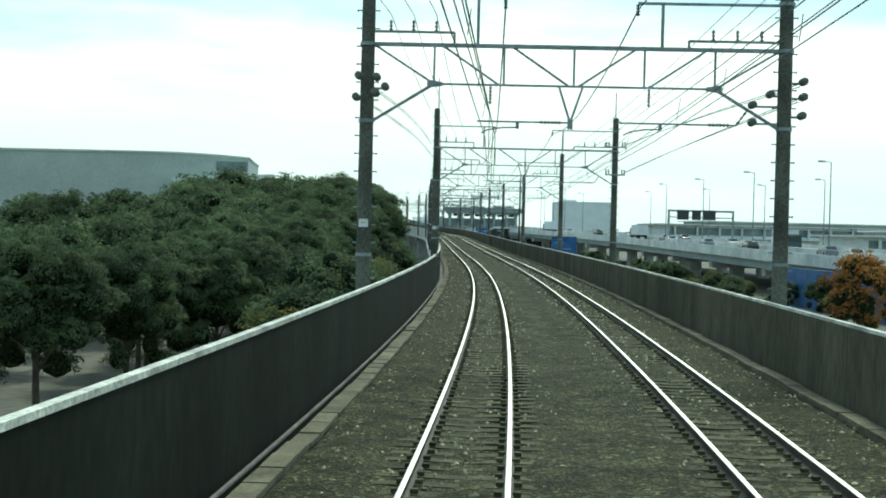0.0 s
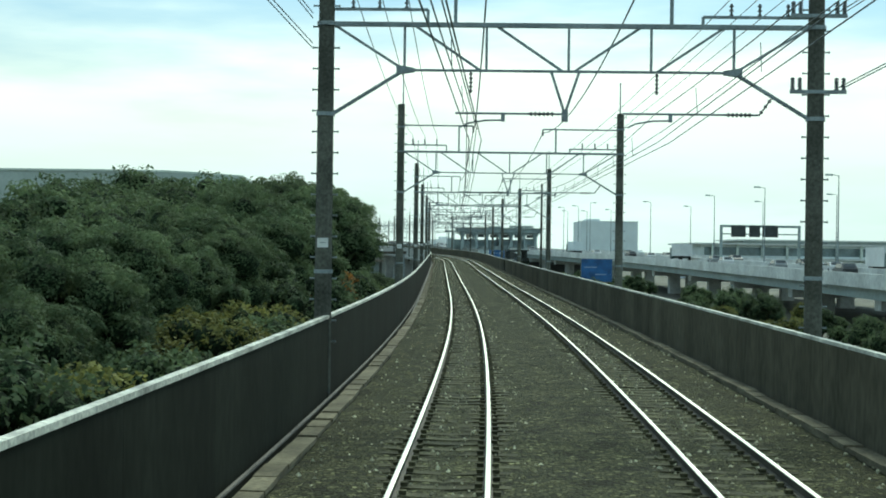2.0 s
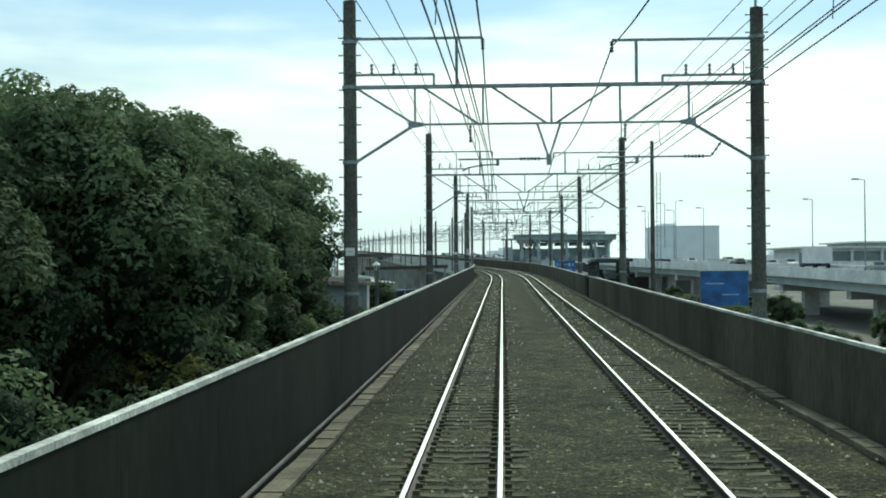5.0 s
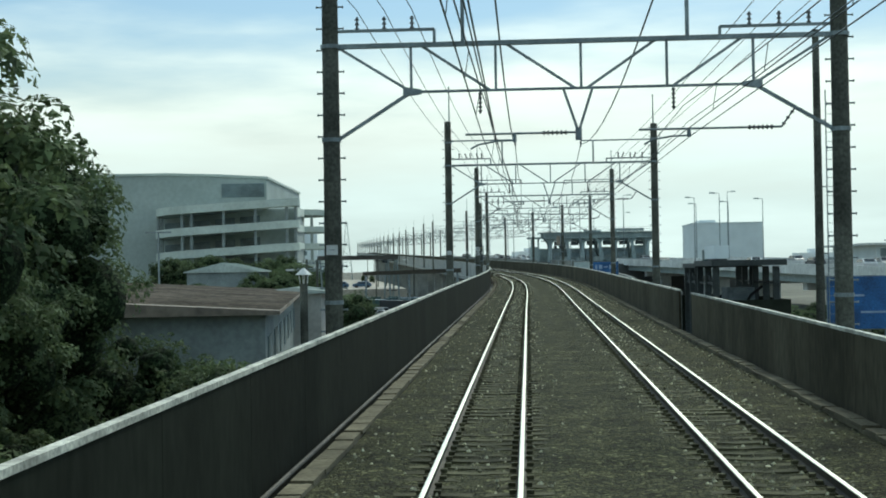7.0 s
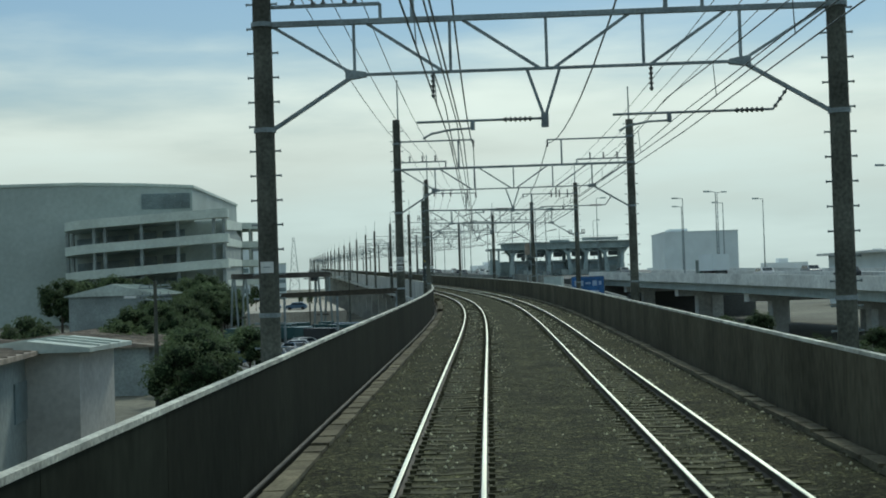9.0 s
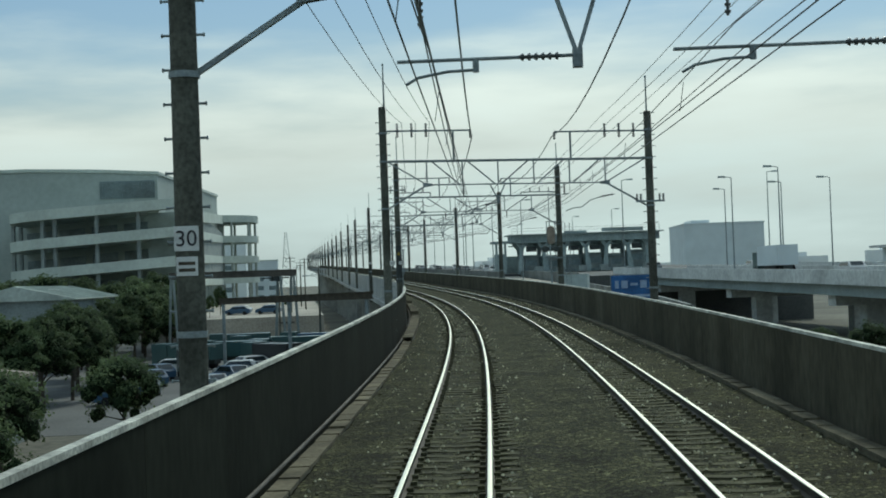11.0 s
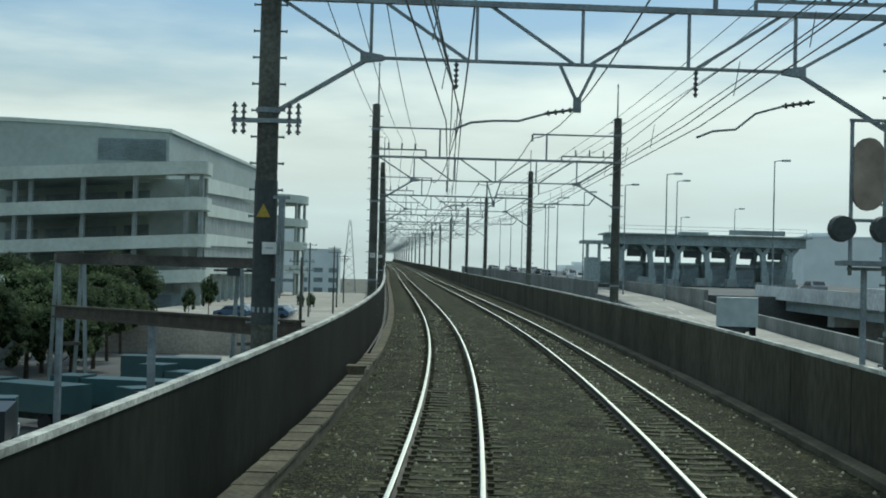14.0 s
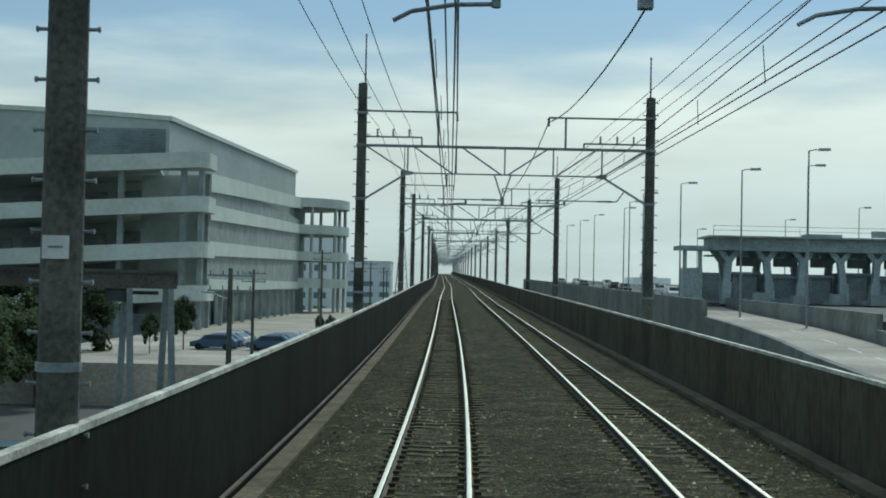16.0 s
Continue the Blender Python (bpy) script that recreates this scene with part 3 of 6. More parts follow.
part("dark_recess", bm, "dark", raised, "dark fill for the shaded inside of the trough")
LID = mesh("cover", boxes((-2.385, -1.995, 0.004, 0.992, 0.047, 0.095)), "trough")
lay = random.Random(31)
for k in range(50):
    ob = new("cover", LID)
    ob.parent = raised
    ob.matrix_world = at(295.35 + k, lay.uniform(-0.012, 0.012), lay.uniform(0, 0.008))
for s in (317.6, 338.2):
    g = thing("junction_box", "small grey concrete junction box over the cable trough", "junction box", "junction boxes beside the track", m=at(s, -2.19, 0.1))
    part("body", boxes((-0.2, 0.2, 0, 0.55, 0.004, 0.15)), "trough", g)
    part("lid", boxes((-0.225, 0.225, -0.03, 0.58, 0.15, 0.19)), "trough", g)
bm = bmesh.new()
sweep(bm, [(-2.46 + 0.032 * math.cos(q), -0.07 + 0.032 * math.sin(q)) for q in (math.pi * i / 4 for i in range(8))], -20, 700, 3)
tagged(part("cable_conduit", bm, "weathered"), "thin grey conduit along the foot of the parapet", "conduit", kind="structure")


# ---- overhead line gantries ----
POST_L, POST_R, CHORD, LOW = -2.88, 6.86, 6.96, 6.05
TOPS = {POST_L: 9.05, POST_R: 8.75}
WIRES = []


def insulator(bm, a, b, r=0.05, sheds=4):
    a, b = Vector(a), Vector(b)
    bar(bm, a, b, r * 0.45, sides=6)
    for i in range(sheds):
        p = a.lerp(b, (i + 0.5) / sheds)
        w = (b - a).normalized() * 0.018
        bar(bm, p - w, p + w, r, r * 0.7, sides=8)


# a step iron goes right through the mast and stands out on both sides
bm = bmesh.new()
bar(bm, (-0.262, 0, 0), (0.262, 0, 0), 0.016, sides=6)
for w in (-1, 1):
    bar(bm, (w * 0.25, 0, 0), (w * 0.268, 0, 0), 0.026, sides=6)
PEG = mesh("climbing_peg", bm, "galv")


def gantry(panels=4, hang=1.9, curved=False, high_pins=False, doubled=False):
    """panels: bays of the lattice; curved: pull-off arms, as the line has them in its bend."""
    g = thing("overhead_gantry", "concrete masts carrying a grey lattice beam over both tracks", "gantry", "gantries along the line")
    for x in (POST_L, POST_R):
        POST_TOP = TOPS[x]
        bm = bmesh.new()
        slim = 0.86 if high_pins else 1.0
        bar(bm, (x, 0, -1.4), (x, 0, POST_TOP), 0.185 * slim, 0.155 * slim, sides=14)
        bar(bm, (x, 0, POST_TOP), (x, 0, POST_TOP + 0.03), 0.12, 0.05, sides=14)
        post = part("mast", bm, "pole", g, smooth=False)
        for i in range(20):
            peg = new("climbing_peg", PEG)
            peg.parent = post
            peg.location = (x, 0, 0.6 + 0.42 * i)
        for z in (CHORD, 5.15, 8.05, 2.0):
            bm = bmesh.new()
            bar(bm, (x, 0, z - 0.04), (x, 0, z + 0.04), 0.19 * slim, sides=12)
            part("clamp_band", bm, "galv", post)
    l, r, kl, kr = POST_L + 0.13, POST_R - 0.13, -1.31, 5.24
    bm = bmesh.new()
    beam(bm, (l, 0, CHORD), (r, 0, CHORD), 0.10, 0.09)
    part("top_chord", bm, "galv", g)
    bm = bmesh.new()
    beam(bm, (kl, 0, LOW), (kr, 0, LOW), 0.07, 0.046)
    part("bottom_chord", bm, "galv", g)
    xs = [kl + (kr - kl) * i / panels for i in range(panels + 1)]
    mid = min(range(1, panels), key=lambda i: abs(xs[i] - hang))
    for x in xs:
        bm = bmesh.new()
        beam(bm, (x, 0, LOW), (x, 0, CHORD), 0.05, 0.05)
        part("post_strut", bm, "galv", g)
    lean = [(l, kl), (r, kr)]
    lean += [(xs[i] + 0.18, xs[i + 1] - 0.11) for i in range(mid)] + [(xs[i + 1] - 0.18, xs[i] + 0.11) for i in range(mid, panels)]
    for a, b in lean:
        bm = bmesh.new()
        beam(bm, (a, 0.02, CHORD), (b, 0.02, LOW), 0.05, 0.05)
        part("diagonal", bm, "galv", g)
    for a, b in ((kl, l), (kr, r)):
        bm = bmesh.new()
        beam(bm, (a, 0, LOW), (b, 0, 5.15), 0.07, 0.065)
        part("knee_brace", bm, "galv", g)
        bm = bmesh.new()
        v = 1 if a < 0 else -1
        for y in (-0.06, 0.05):
            w = [bm.verts.new(p) for p in ((a - v * 0.16, y, LOW - 0.09), (a + v * 0.20, y, LOW - 0.04), (a + v * 0.20, y, LOW + 0.04), (a - v * 0.16, y, LOW + 0.10))]
            w2 = [bm.verts.new(q.co + Vector((0, 0.012, 0))) for q in w]
            for i in range(4):
                bm.faces.new((w[i], w[(i + 1) % 4], w2[(i + 1) % 4], w2[i]))
            bm.faces.new(w)
            bm.faces.new(w2[::-1])
        part("gusset", bm, "galv", g)
    # high brackets with a feeder clamp at the tip
    for x0, x1, xs_, z in ((POST_L, 0.33, -0.3, 8.13), (POST_R, 3.42, 4.0, 8.02)):
        bm = bmesh.new()
        beam(bm, (x0, 0, z), (x1, 0, z), 0.06, 0.06)
        beam(bm, (xs_, 0, CHORD), (xs_, 0, z), 0.07, 0.07)
        bracket = part("feeder_bracket", bm, "galv", g)
        bm = bmesh.new()
        insulator(bm, (x1, 0, z - 0.02), (x1, 0, z - 0.30), 0.055)
        part("insulator", bm, "insul", bracket)
        if high_pins:
            for k in range(3):
                x = x0 + (0.53 + 0.53 * k) * (1 if x0 < 0 else -1)
                for a, b in ((0.0, 0.30), (0.0, -0.24)):
                    bm = bmesh.new()
                    insulator(bm, (x, 0, z + a), (x, 0, z + b), 0.06, 3)
                    part("insulator", bm, "insul", bracket)
    # low brackets with three pin insulators
    for x0, x1, pins, z in () if high_pins else ((POST_L, -0.85, (-2.35, -1.82, -1.28), 7.26), (POST_R, 4.62, (6.3, 5.74, 5.18), 7.16)):
        bm = bmesh.new()
        beam(bm, (x0, 0, z), (x1, 0, z), 0.055, 0.055)
        beam(bm, (x1, 0, z), (x1, 0, CHORD), 0.055, 0.055)
        bracket = part("wire_bracket", bm, "galv", g)
        for x in pins:
            bm = bmesh.new()
            insulator(bm, (x, 0, z), (x, 0, z + 0.27), 0.05, 3)
            part("insulator", bm, "insul", bracket)
            if doubled and x != pins[0]:
                bm = bmesh.new()
                v = 1 if x0 < 0 else -1
                insulator(bm, (x - v * 0.16, 0, z), (x - v * 0.26, 0, z + 0.27), 0.05, 3)
                part("insulator", bm, "insul", bracket)
    # hanger and registration arms
    bm = bmesh.new()
    for x in (hang - 0.28, hang + 0.28):
        beam(bm, (x, 0, LOW), (hang, 0, 5.45 if curved else 5.2), 0.05, 0.05)
    z = 5.3 if curved else 5.05
    box(bm, hang - 0.06, hang + 0.06, -0.06, 0.06, z, z + 0.23)
    part("hanger", bm, "galv", g)
    if curved:
        for x0, z0, x1 in ((hang, 5.35, 0.02), (5.55, 5.6, 3.75)):
            bm = bmesh.new()
            tube(bm, [(x0, 0, z0), (x0 - 0.45, 0, z0 - 0.08), (x0 - 0.9, 0, z0 - 0.22), (x1 + 0.6, 0, 5.12), (x1 + 0.25, 0, 5.08), (x1, 0, 4.97)], 0.02, 6)
            arm = part("pull_off_arm", bm, "galv", g)
            bm = bmesh.new()
            insulator(bm, (x0 - 0.05, 0, z0 - 0.01), (x0 - 0.5, 0, z0 - 0.09), 0.05, 4)
            part("insulator", bm, "insul", arm)
    else:
        for x0, x1, z in ((hang - 0.06, -0.28, 5.20), (5.75, 3.05, 5.22)):
            bm = bmesh.new()
            bar(bm, (x0, 0, z), (x1, 0, z), 0.022)
            bar(bm, (x1 + 0.95, 0, z), (x1 + 0.95, 0, z - 0.16), 0.04)
            tube(bm, [(x1 + 0.95, 0, z - 0.13), (x1 + 0.6, 0, z - 0.14), (x1 + 0.25, 0, z - 0.2), (x1 + 0.1, 0, z - 0.28)], 0.02, 6)
            arm = part("registration_arm", bm, "galv", g)
            bm = bmesh.new()
            insulator(bm, (x0 - 0.15, 0, z), (x0 - 0.65, 0, z), 0.05, 6)
            part("insulator", bm, "insul", arm)
        bm = bmesh.new()
        insulator(bm, (kr + 0.75, 0, 5.55), (5.75, 0, 5.22), 0.04, 3)
        part("insulator", bm, "insul", g)
    for x in (0.02, 3.72):
        bm = bmesh.new()
        insulator(bm, (x, 0, LOW - 0.03), (x, 0, LOW - 0.45), 0.042, 5)
        part("suspension_insulator", bm, "insul", g)
    # earth rods
    for x, top, tall in ((POST_L + 0.08, TOPS[POST_L], 1.6), (POST_R - 0.02, TOPS[POST_R], 1.3)):
        bm = bmesh.new()
        bar(bm, (x, 0, top - 0.4), (x, 0, top + tall), 0.036, 0.024, sides=8)
        bar(bm, (x, 0, top + tall), (x, 0, top + tall + 0.08), 0.04, 0.03, sides=8)
        part("earth_rod", bm, "galv", g)
    return g


GANTRY_S = [-12.0, 32.52, 75.56, 109.42, 149.54, 186.3, 225.39, 259.73, 296.0, 328.0, 361.74, 396.96, 437.54, 466.74]
GANTRY_D = [0, -0.039, 0.114, -0.04, -0.148, -0.19, -0.145, -0.081, 0.20, 0.04, 0.023, -0.074, -0.023, -0.019]
GANTRY_Z = [0.1, 0.152, 0.322, 0.153, -0.104, -0.12, 0.081, 0.042, -0.290, -0.140, -0.087, -0.021, -0.038, 0.044]
while GANTRY_S[-1] < 1240:
    GANTRY_S.append(GANTRY_S[-1] + 42)
    GANTRY_D.append(0)
    GANTRY_Z.append(0)
first = None


def widen(g, wide, lean):
    """Stretch a gantry across the line and let its beam fall to the right."""
    for ob in g.children_recursive:
        if ob.data.name.startswith("climbing_peg"):
            ob.location.x = 1.99 + (ob.location.x - 1.99) * wide
            continue
        for v in ob.data.vertices:
            v.co.x = 1.99 + (v.co.x - 1.99) * wide
            v.co.z -= lean * (v.co.x - 1.99)
    return g


for i, (s, d, z) in enumerate(zip(GANTRY_S, GANTRY_D, GANTRY_Z)):
    m = at(s, d, z)
    if i == 8:
        place(widen(gantry(5, 1.27, True, True), 1.042, 0.022), m)
    elif i == 6:
        place(gantry(doubled=True), m)
    elif i == 9:
        place(widen(gantry(4, 1.9, True), 1.02, 0.013), m)
    elif first is None:
        first = place(gantry(), m)
    else:
        copy_thing(first, m)


# ---- wires strung from gantry to gantry ----
def wire(name, label, d, z, r=0.012, sag=0.25, zig=0.0, group="overhead wires", on_track=False, lift=0.0):
    bm = bmesh.new()
    pts = []
    for i in range(len(GANTRY_S) - 1):
        s0, s1 = GANTRY_S[i], GANTRY_S[i + 1]
        w = 0.0 if on_track else 1.0
        a = along(s0, d + w * GANTRY_D[i] + zig * (-1) ** i, z + w * GANTRY_Z[i] + (lift if i == 8 else 0))
        b = along(s1, d + w * GANTRY_D[i + 1] - zig * (-1) ** i, z + w * GANTRY_Z[i + 1] + (lift if i == 7 else 0))
        for k in range(8):
            f = k / 8
            p = a.lerp(b, f)
            p.z -= sag * 4 * f * (1 - f)
            pts.append(p)
    tube(bm, pts, r, 4)
    return tagged(part(name, bm, "wire"), label, "wire", group)


for c in (0.0, TRACK_2 - 0.05):
    for w in (0.0, 0.24):
        wire("contact_wire", "thin dark contact wire strung above the track", c + w, 4.98, 0.010, 0.0, 0.12, on_track=True)
    wire("catenary_wire", "dark catenary wire sagging above the contact wire", c + 0.02, 5.55, 0.010, 0.28, 0.05, on_track=True)
    wire("catenary_wire", "dark auxiliary wire sagging above the contact wire", c + 0.16, 5.24, 0.009, 0.10, 0.1, on_track=True)
    for i in range(14):
        for k in range(1, 8):
            f = k / 8
            s = GANTRY_S[i] + (GANTRY_S[i + 1] - GANTRY_S[i]) * f
            zig = (1 - 2 * f) * (-1) ** i
            bm = bmesh.new()
            tube(bm, [along(s, c + 0.12 * zig, 4.98), along(s, c + 0.02 + 0.05 * zig, 5.55 - 1.12 * f * (1 - f))], 0.006, 4)
            tagged(part("dropper_wire", bm, "wire"), "thin vertical dropper between catenary and contact wire", "wire", "droppers")
wire("feeder_wire", "thick feeder wire hung from the upper brackets", 0.33, 7.92, 0.02, 0.7)
wire("feeder_wire", "thick feeder wire hung from the upper brackets", 3.42, 7.86, 0.02, 0.75)
for x in (-2.35, -1.82, -1.28):
    wire("power_wire", "thin power wire on pin insulators", x, 7.66, 0.010, 0.38, lift=0.87)
for x, z, sag in ((6.3, 7.58, 0.0), (5.76, 7.58, 0.1), (5.25, 7.62, 0.15)):
    wire("power_wire", "thin power wire on pin insulators", x, z, 0.011, sag, lift=0.87)
# branch cables beside the first masts
for d0, z0, d1, z1 in ((7.16, 6.37, 7.55, 7.62), (7.16, 6.30, 7.40, 7.60), (7.16, 6.02, 7.55, 6.12), (7.14, 5.95, 7.40, 6.10), (-3.08, 6.32, -3.05, 7.5), (-3.08, 6.26, -3.05, 7.4), (-3.13, 5.86, -3.05, 6.9), (-3.13, 5.82, -3.05, 6.8)):
    bm = bmesh.new()
    pts = []
    for k in range(9):
        f = k / 8
        pts.append(along(GANTRY_S[1] + (GANTRY_S[2] - GANTRY_S[1]) * f, d0 + (d1 - d0) * f, z0 + (z1 - z0) * f + 0.6 * f * (1 - f)))
    tube(bm, pts, 0.013, 4)
    tagged(part("cable", bm, "wire"), "dark cable strung outside the masts", "wire", "overhead wires")
# ---- warehouse with ramps, beyond the trees ----
FLOORS = (3.6, 9.4, 15.5, 21.4)


def ribbon(bm, pts, z0, z1, thick, closed=False):
    """A low wall along points."""
    rings, n = [], len(pts)
    for i, p in enumerate(pts):
        a, b = (pts[i - 1], pts[(i + 1) % n]) if closed else (pts[max(i - 1, 0)], pts[min(i + 1, n - 1)])
        u = Vector((b.y - a.y, a.x - b.x, 0)).normalized() * thick / 2
        rings.append([bm.verts.new((p.x + w * u.x, p.y + w * u.y, p.z + z)) for w, z in ((-1, z0), (1, z0), (1, z1), (-1, z1))])
    for i in range(n if closed else n - 1):
        a, b = rings[i], rings[(i + 1) % n]
        for k in range(4):
            bm.faces.new((a[k], a[(k + 1) % 4], b[(k + 1) % 4], b[k]))
    if not closed:
        bm.faces.new(rings[0][::-1])
        bm.faces.new(rings[-1])


def ring_points(s_front, d_side, s_back, radius, n=8):
    """The outer edge of the truck galleries: round the far corner, along the front, round a tight corner, a short way back."""
    pts = [(s_front + 17.0, -71.0)]
    for i in range(n + 1):
        q = math.pi / 2 * i / n
        pts.append((s_front + radius * (1 - math.sin(q)), -71.0 + radius * (1 - math.cos(q))))
    tight = 1.6
    pts.append((s_front, d_side - tight))
    for i in range(1, 6):
        q = math.pi / 2 * i / 5
        pts.append((s_front + tight * (1 - math.cos(q)), d_side - tight + tight * math.sin(q)))
    pts.append((s_back, d_side))
    return pts


def warehouse():
    w = thing("warehouse", "large grey logistics warehouse with curved ramps and open truck galleries", "warehouse")

    def pt(s, d, z):
        v = beside(s, d)
        # the galleries in front fall towards their far end, as ramps do
        fall = 2.3 * min(max((-40 - d) / 31, 0), 1) if s < 550.1 and 3 < z < 23.5 else 0
        return Vector((v.x, v.y, z - fall))

    def prism(bm, sd, z0, z1):
        lo, hi = [bm.verts.new(pt(s, d, z0)) for s, d in sd], [bm.verts.new(pt(s, d, z1)) for s, d in sd]
        n = len(sd)
        for i in range(n):
            bm.faces.new((lo[i], lo[(i + 1) % n], hi[(i + 1) % n], hi[i]))
        bm.faces.new(lo[::-1])
        bm.faces.new(hi)

    # the roof swells gently behind the corner and climbs along the side
    crown = [(549.0, -42.0, 29.6), (664, -35.4, 31.6), (664, -170, 31.6), (549.0, -170, 29.9), (549.0, -110, 30.4), (549.0, -90, 30.8), (549.0, -70, 30.9), (549.0, -55, 30.4)]

    def capped(bm, rows, grow, z0, z1):
        lo, hi = [], []
        for s, d, z in rows:
            ds, dd = (-grow if s < 600 else grow), (grow if d > -60 and s > 600 or d > -45 else 0)
            v = beside(s + ds, d + dd)
            lo.append(bm.verts.new((v.x, v.y, z0 if z0 < 0 else z + z0)))
            hi.append(bm.verts.new((v.x, v.y, z + z1)))
        n = len(rows)
        for i in range(n):
            bm.faces.new((lo[i], lo[(i + 1) % n], hi[(i + 1) % n], hi[i]))
        bm.faces.new(lo[::-1])
        bm.faces.new(hi)

    bm = bmesh.new()
    capped(bm, crown, 0.0, GROUND, 0.0)
    part("body", bm, "facade", w)
    bm = bmesh.new()
    capped(bm, crown, 0.4, 0.004, 0.7)
    part("roof_edge", bm, "band", w)
    # louvre of slats beside the corner
    bm = bmesh.new()
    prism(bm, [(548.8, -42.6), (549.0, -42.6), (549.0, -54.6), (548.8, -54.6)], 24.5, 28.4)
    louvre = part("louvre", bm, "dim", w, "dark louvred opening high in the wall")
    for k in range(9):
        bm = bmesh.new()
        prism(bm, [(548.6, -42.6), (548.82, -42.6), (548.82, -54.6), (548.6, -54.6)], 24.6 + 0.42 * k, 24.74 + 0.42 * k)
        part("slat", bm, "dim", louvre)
    # four truck galleries across the front
    outer = ring_points(527.0, -32.3, 533.5, 7.0)
    for z in FLOORS:
        bm = bmesh.new()
        prism(bm, outer + [(533.5, -40.0), (550.0, -42.5), (550.0, -71.0)], z - 0.5, z)
        part("gallery_floor", bm, "slab", w)
        bm = bmesh.new()
        ribbon(bm, [pt(s, d, z) for s, d in outer], -0.5, 1.6, 0.3)
        part("balustrade", bm, "band", w, "pale solid balustrade")
    for s, d in ((528.2, -33.2), (528.2, -35.6), (528.2, -44.0), (528.2, -52.5), (528.2, -61.0), (528.2, -63.5), (534.5, -70.6), (542.0, -70.6)):
        bm = bmesh.new()
        a = pt(s, d, 1.0)
        box(bm, a.x - 0.34, a.x + 0.34, a.y - 0.34, a.y + 0.34, GROUND, 20.7 - 2.3 * min(max((-40 - d) / 31, 0), 1))
        part("column", bm, "shed", w)
    bm = bmesh.new()
    prism(bm, [(536.0, -33.9), (536.4, -33.9), (536.4, -43.0), (536.0, -43.0)], GROUND, 20.6)
    part("end_wall", bm, "facade", w)
    # solid panels: the shade of open docks is put into their dark colour
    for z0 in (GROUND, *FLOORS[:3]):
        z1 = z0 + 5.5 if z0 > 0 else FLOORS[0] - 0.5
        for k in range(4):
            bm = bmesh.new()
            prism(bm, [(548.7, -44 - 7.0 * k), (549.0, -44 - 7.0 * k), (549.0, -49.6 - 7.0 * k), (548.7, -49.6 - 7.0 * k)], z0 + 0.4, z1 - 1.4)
            part("dock_door", bm, "dim", w, "dark panel standing for a shaded loading dock opening")
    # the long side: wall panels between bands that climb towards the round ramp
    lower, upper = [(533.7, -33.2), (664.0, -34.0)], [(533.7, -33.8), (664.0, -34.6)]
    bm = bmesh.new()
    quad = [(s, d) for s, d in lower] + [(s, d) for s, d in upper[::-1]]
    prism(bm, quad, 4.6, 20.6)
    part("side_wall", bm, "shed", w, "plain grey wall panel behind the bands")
    for z0, z1, tall in ((19.4, 24.6, 1.25), (15.3, 18.6, 1.05), (10.3, 12.4, 1.0), (5.3, 5.6, 0.8)):
        bm = bmesh.new()
        pts = []
        for k in range(9):
            f = k / 8
            v = beside(533.7 + 130.3 * f, -33.0 - 0.8 * f)
            pts.append(Vector((v.x, v.y, z0 + (z1 - z0) * f)))
        ribbon(bm, pts, -tall, tall, 0.3)
        part("side_band", bm, "band", w, "pale rising band along the side wall")
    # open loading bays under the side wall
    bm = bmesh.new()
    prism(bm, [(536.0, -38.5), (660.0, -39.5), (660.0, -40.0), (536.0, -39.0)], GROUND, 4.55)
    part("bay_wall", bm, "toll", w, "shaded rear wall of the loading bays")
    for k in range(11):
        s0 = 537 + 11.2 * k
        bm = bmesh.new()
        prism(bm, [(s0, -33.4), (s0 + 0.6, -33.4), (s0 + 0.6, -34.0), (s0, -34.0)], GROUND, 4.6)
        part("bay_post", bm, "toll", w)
        if k % 2:
            bm = bmesh.new()
            prism(bm, [(s0 + 1.0, -38.3), (s0 + 4.6, -38.3), (s0 + 4.6, -38.5), (s0 + 1.0, -38.5)], GROUND + 0.4, 3.4)
            part("dock_door", bm, "band", w, "pale roller door of a loading bay")
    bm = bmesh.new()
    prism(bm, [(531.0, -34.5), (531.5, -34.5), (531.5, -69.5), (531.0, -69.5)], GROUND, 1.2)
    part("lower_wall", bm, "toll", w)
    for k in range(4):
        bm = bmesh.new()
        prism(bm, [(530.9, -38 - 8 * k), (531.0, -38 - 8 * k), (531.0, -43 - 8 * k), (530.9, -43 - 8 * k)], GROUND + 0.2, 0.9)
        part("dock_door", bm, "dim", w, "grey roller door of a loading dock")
    # round ramp at the far corner
    for z in (6.4, 12.6, 18.8, 25.0):
        bm = bmesh.new()
        circle = [(674 + 14.5 * math.cos(q), -38.0 + 14.5 * math.sin(q)) for q in (2 * math.pi * i / 28 for i in range(28))]
        prism(bm, circle, z - 1.2, z - 0.7)
        part("ramp_floor", bm, "slab", w)
        bm = bmesh.new()
        ribbon(bm, [pt(*c, z) for c in circle], -1.3, 0.8, 0.3, True)
        part("balustrade", bm, "band", w, "pale solid balustrade")
    for i in range(12):
        q = 2 * math.pi * i / 12
        bm = bmesh.new()
        a = pt(674 + 13.6 * math.cos(q), -38.0 + 13.6 * math.sin(q), GROUND)
        bar(bm, a, Vector((a.x, a.y, 23.8)), 0.4, sides=8)
        part("column", bm, "slab", w)
    bm = bmesh.new()
    prism(bm, [(674 + 4 * math.cos(q), -38.0 + 4 * math.sin(q)) for q in (2 * math.pi * i / 12 for i in range(12))], GROUND, 23.8)
    part("ramp_core", bm, "facade", w)
    return w


warehouse()

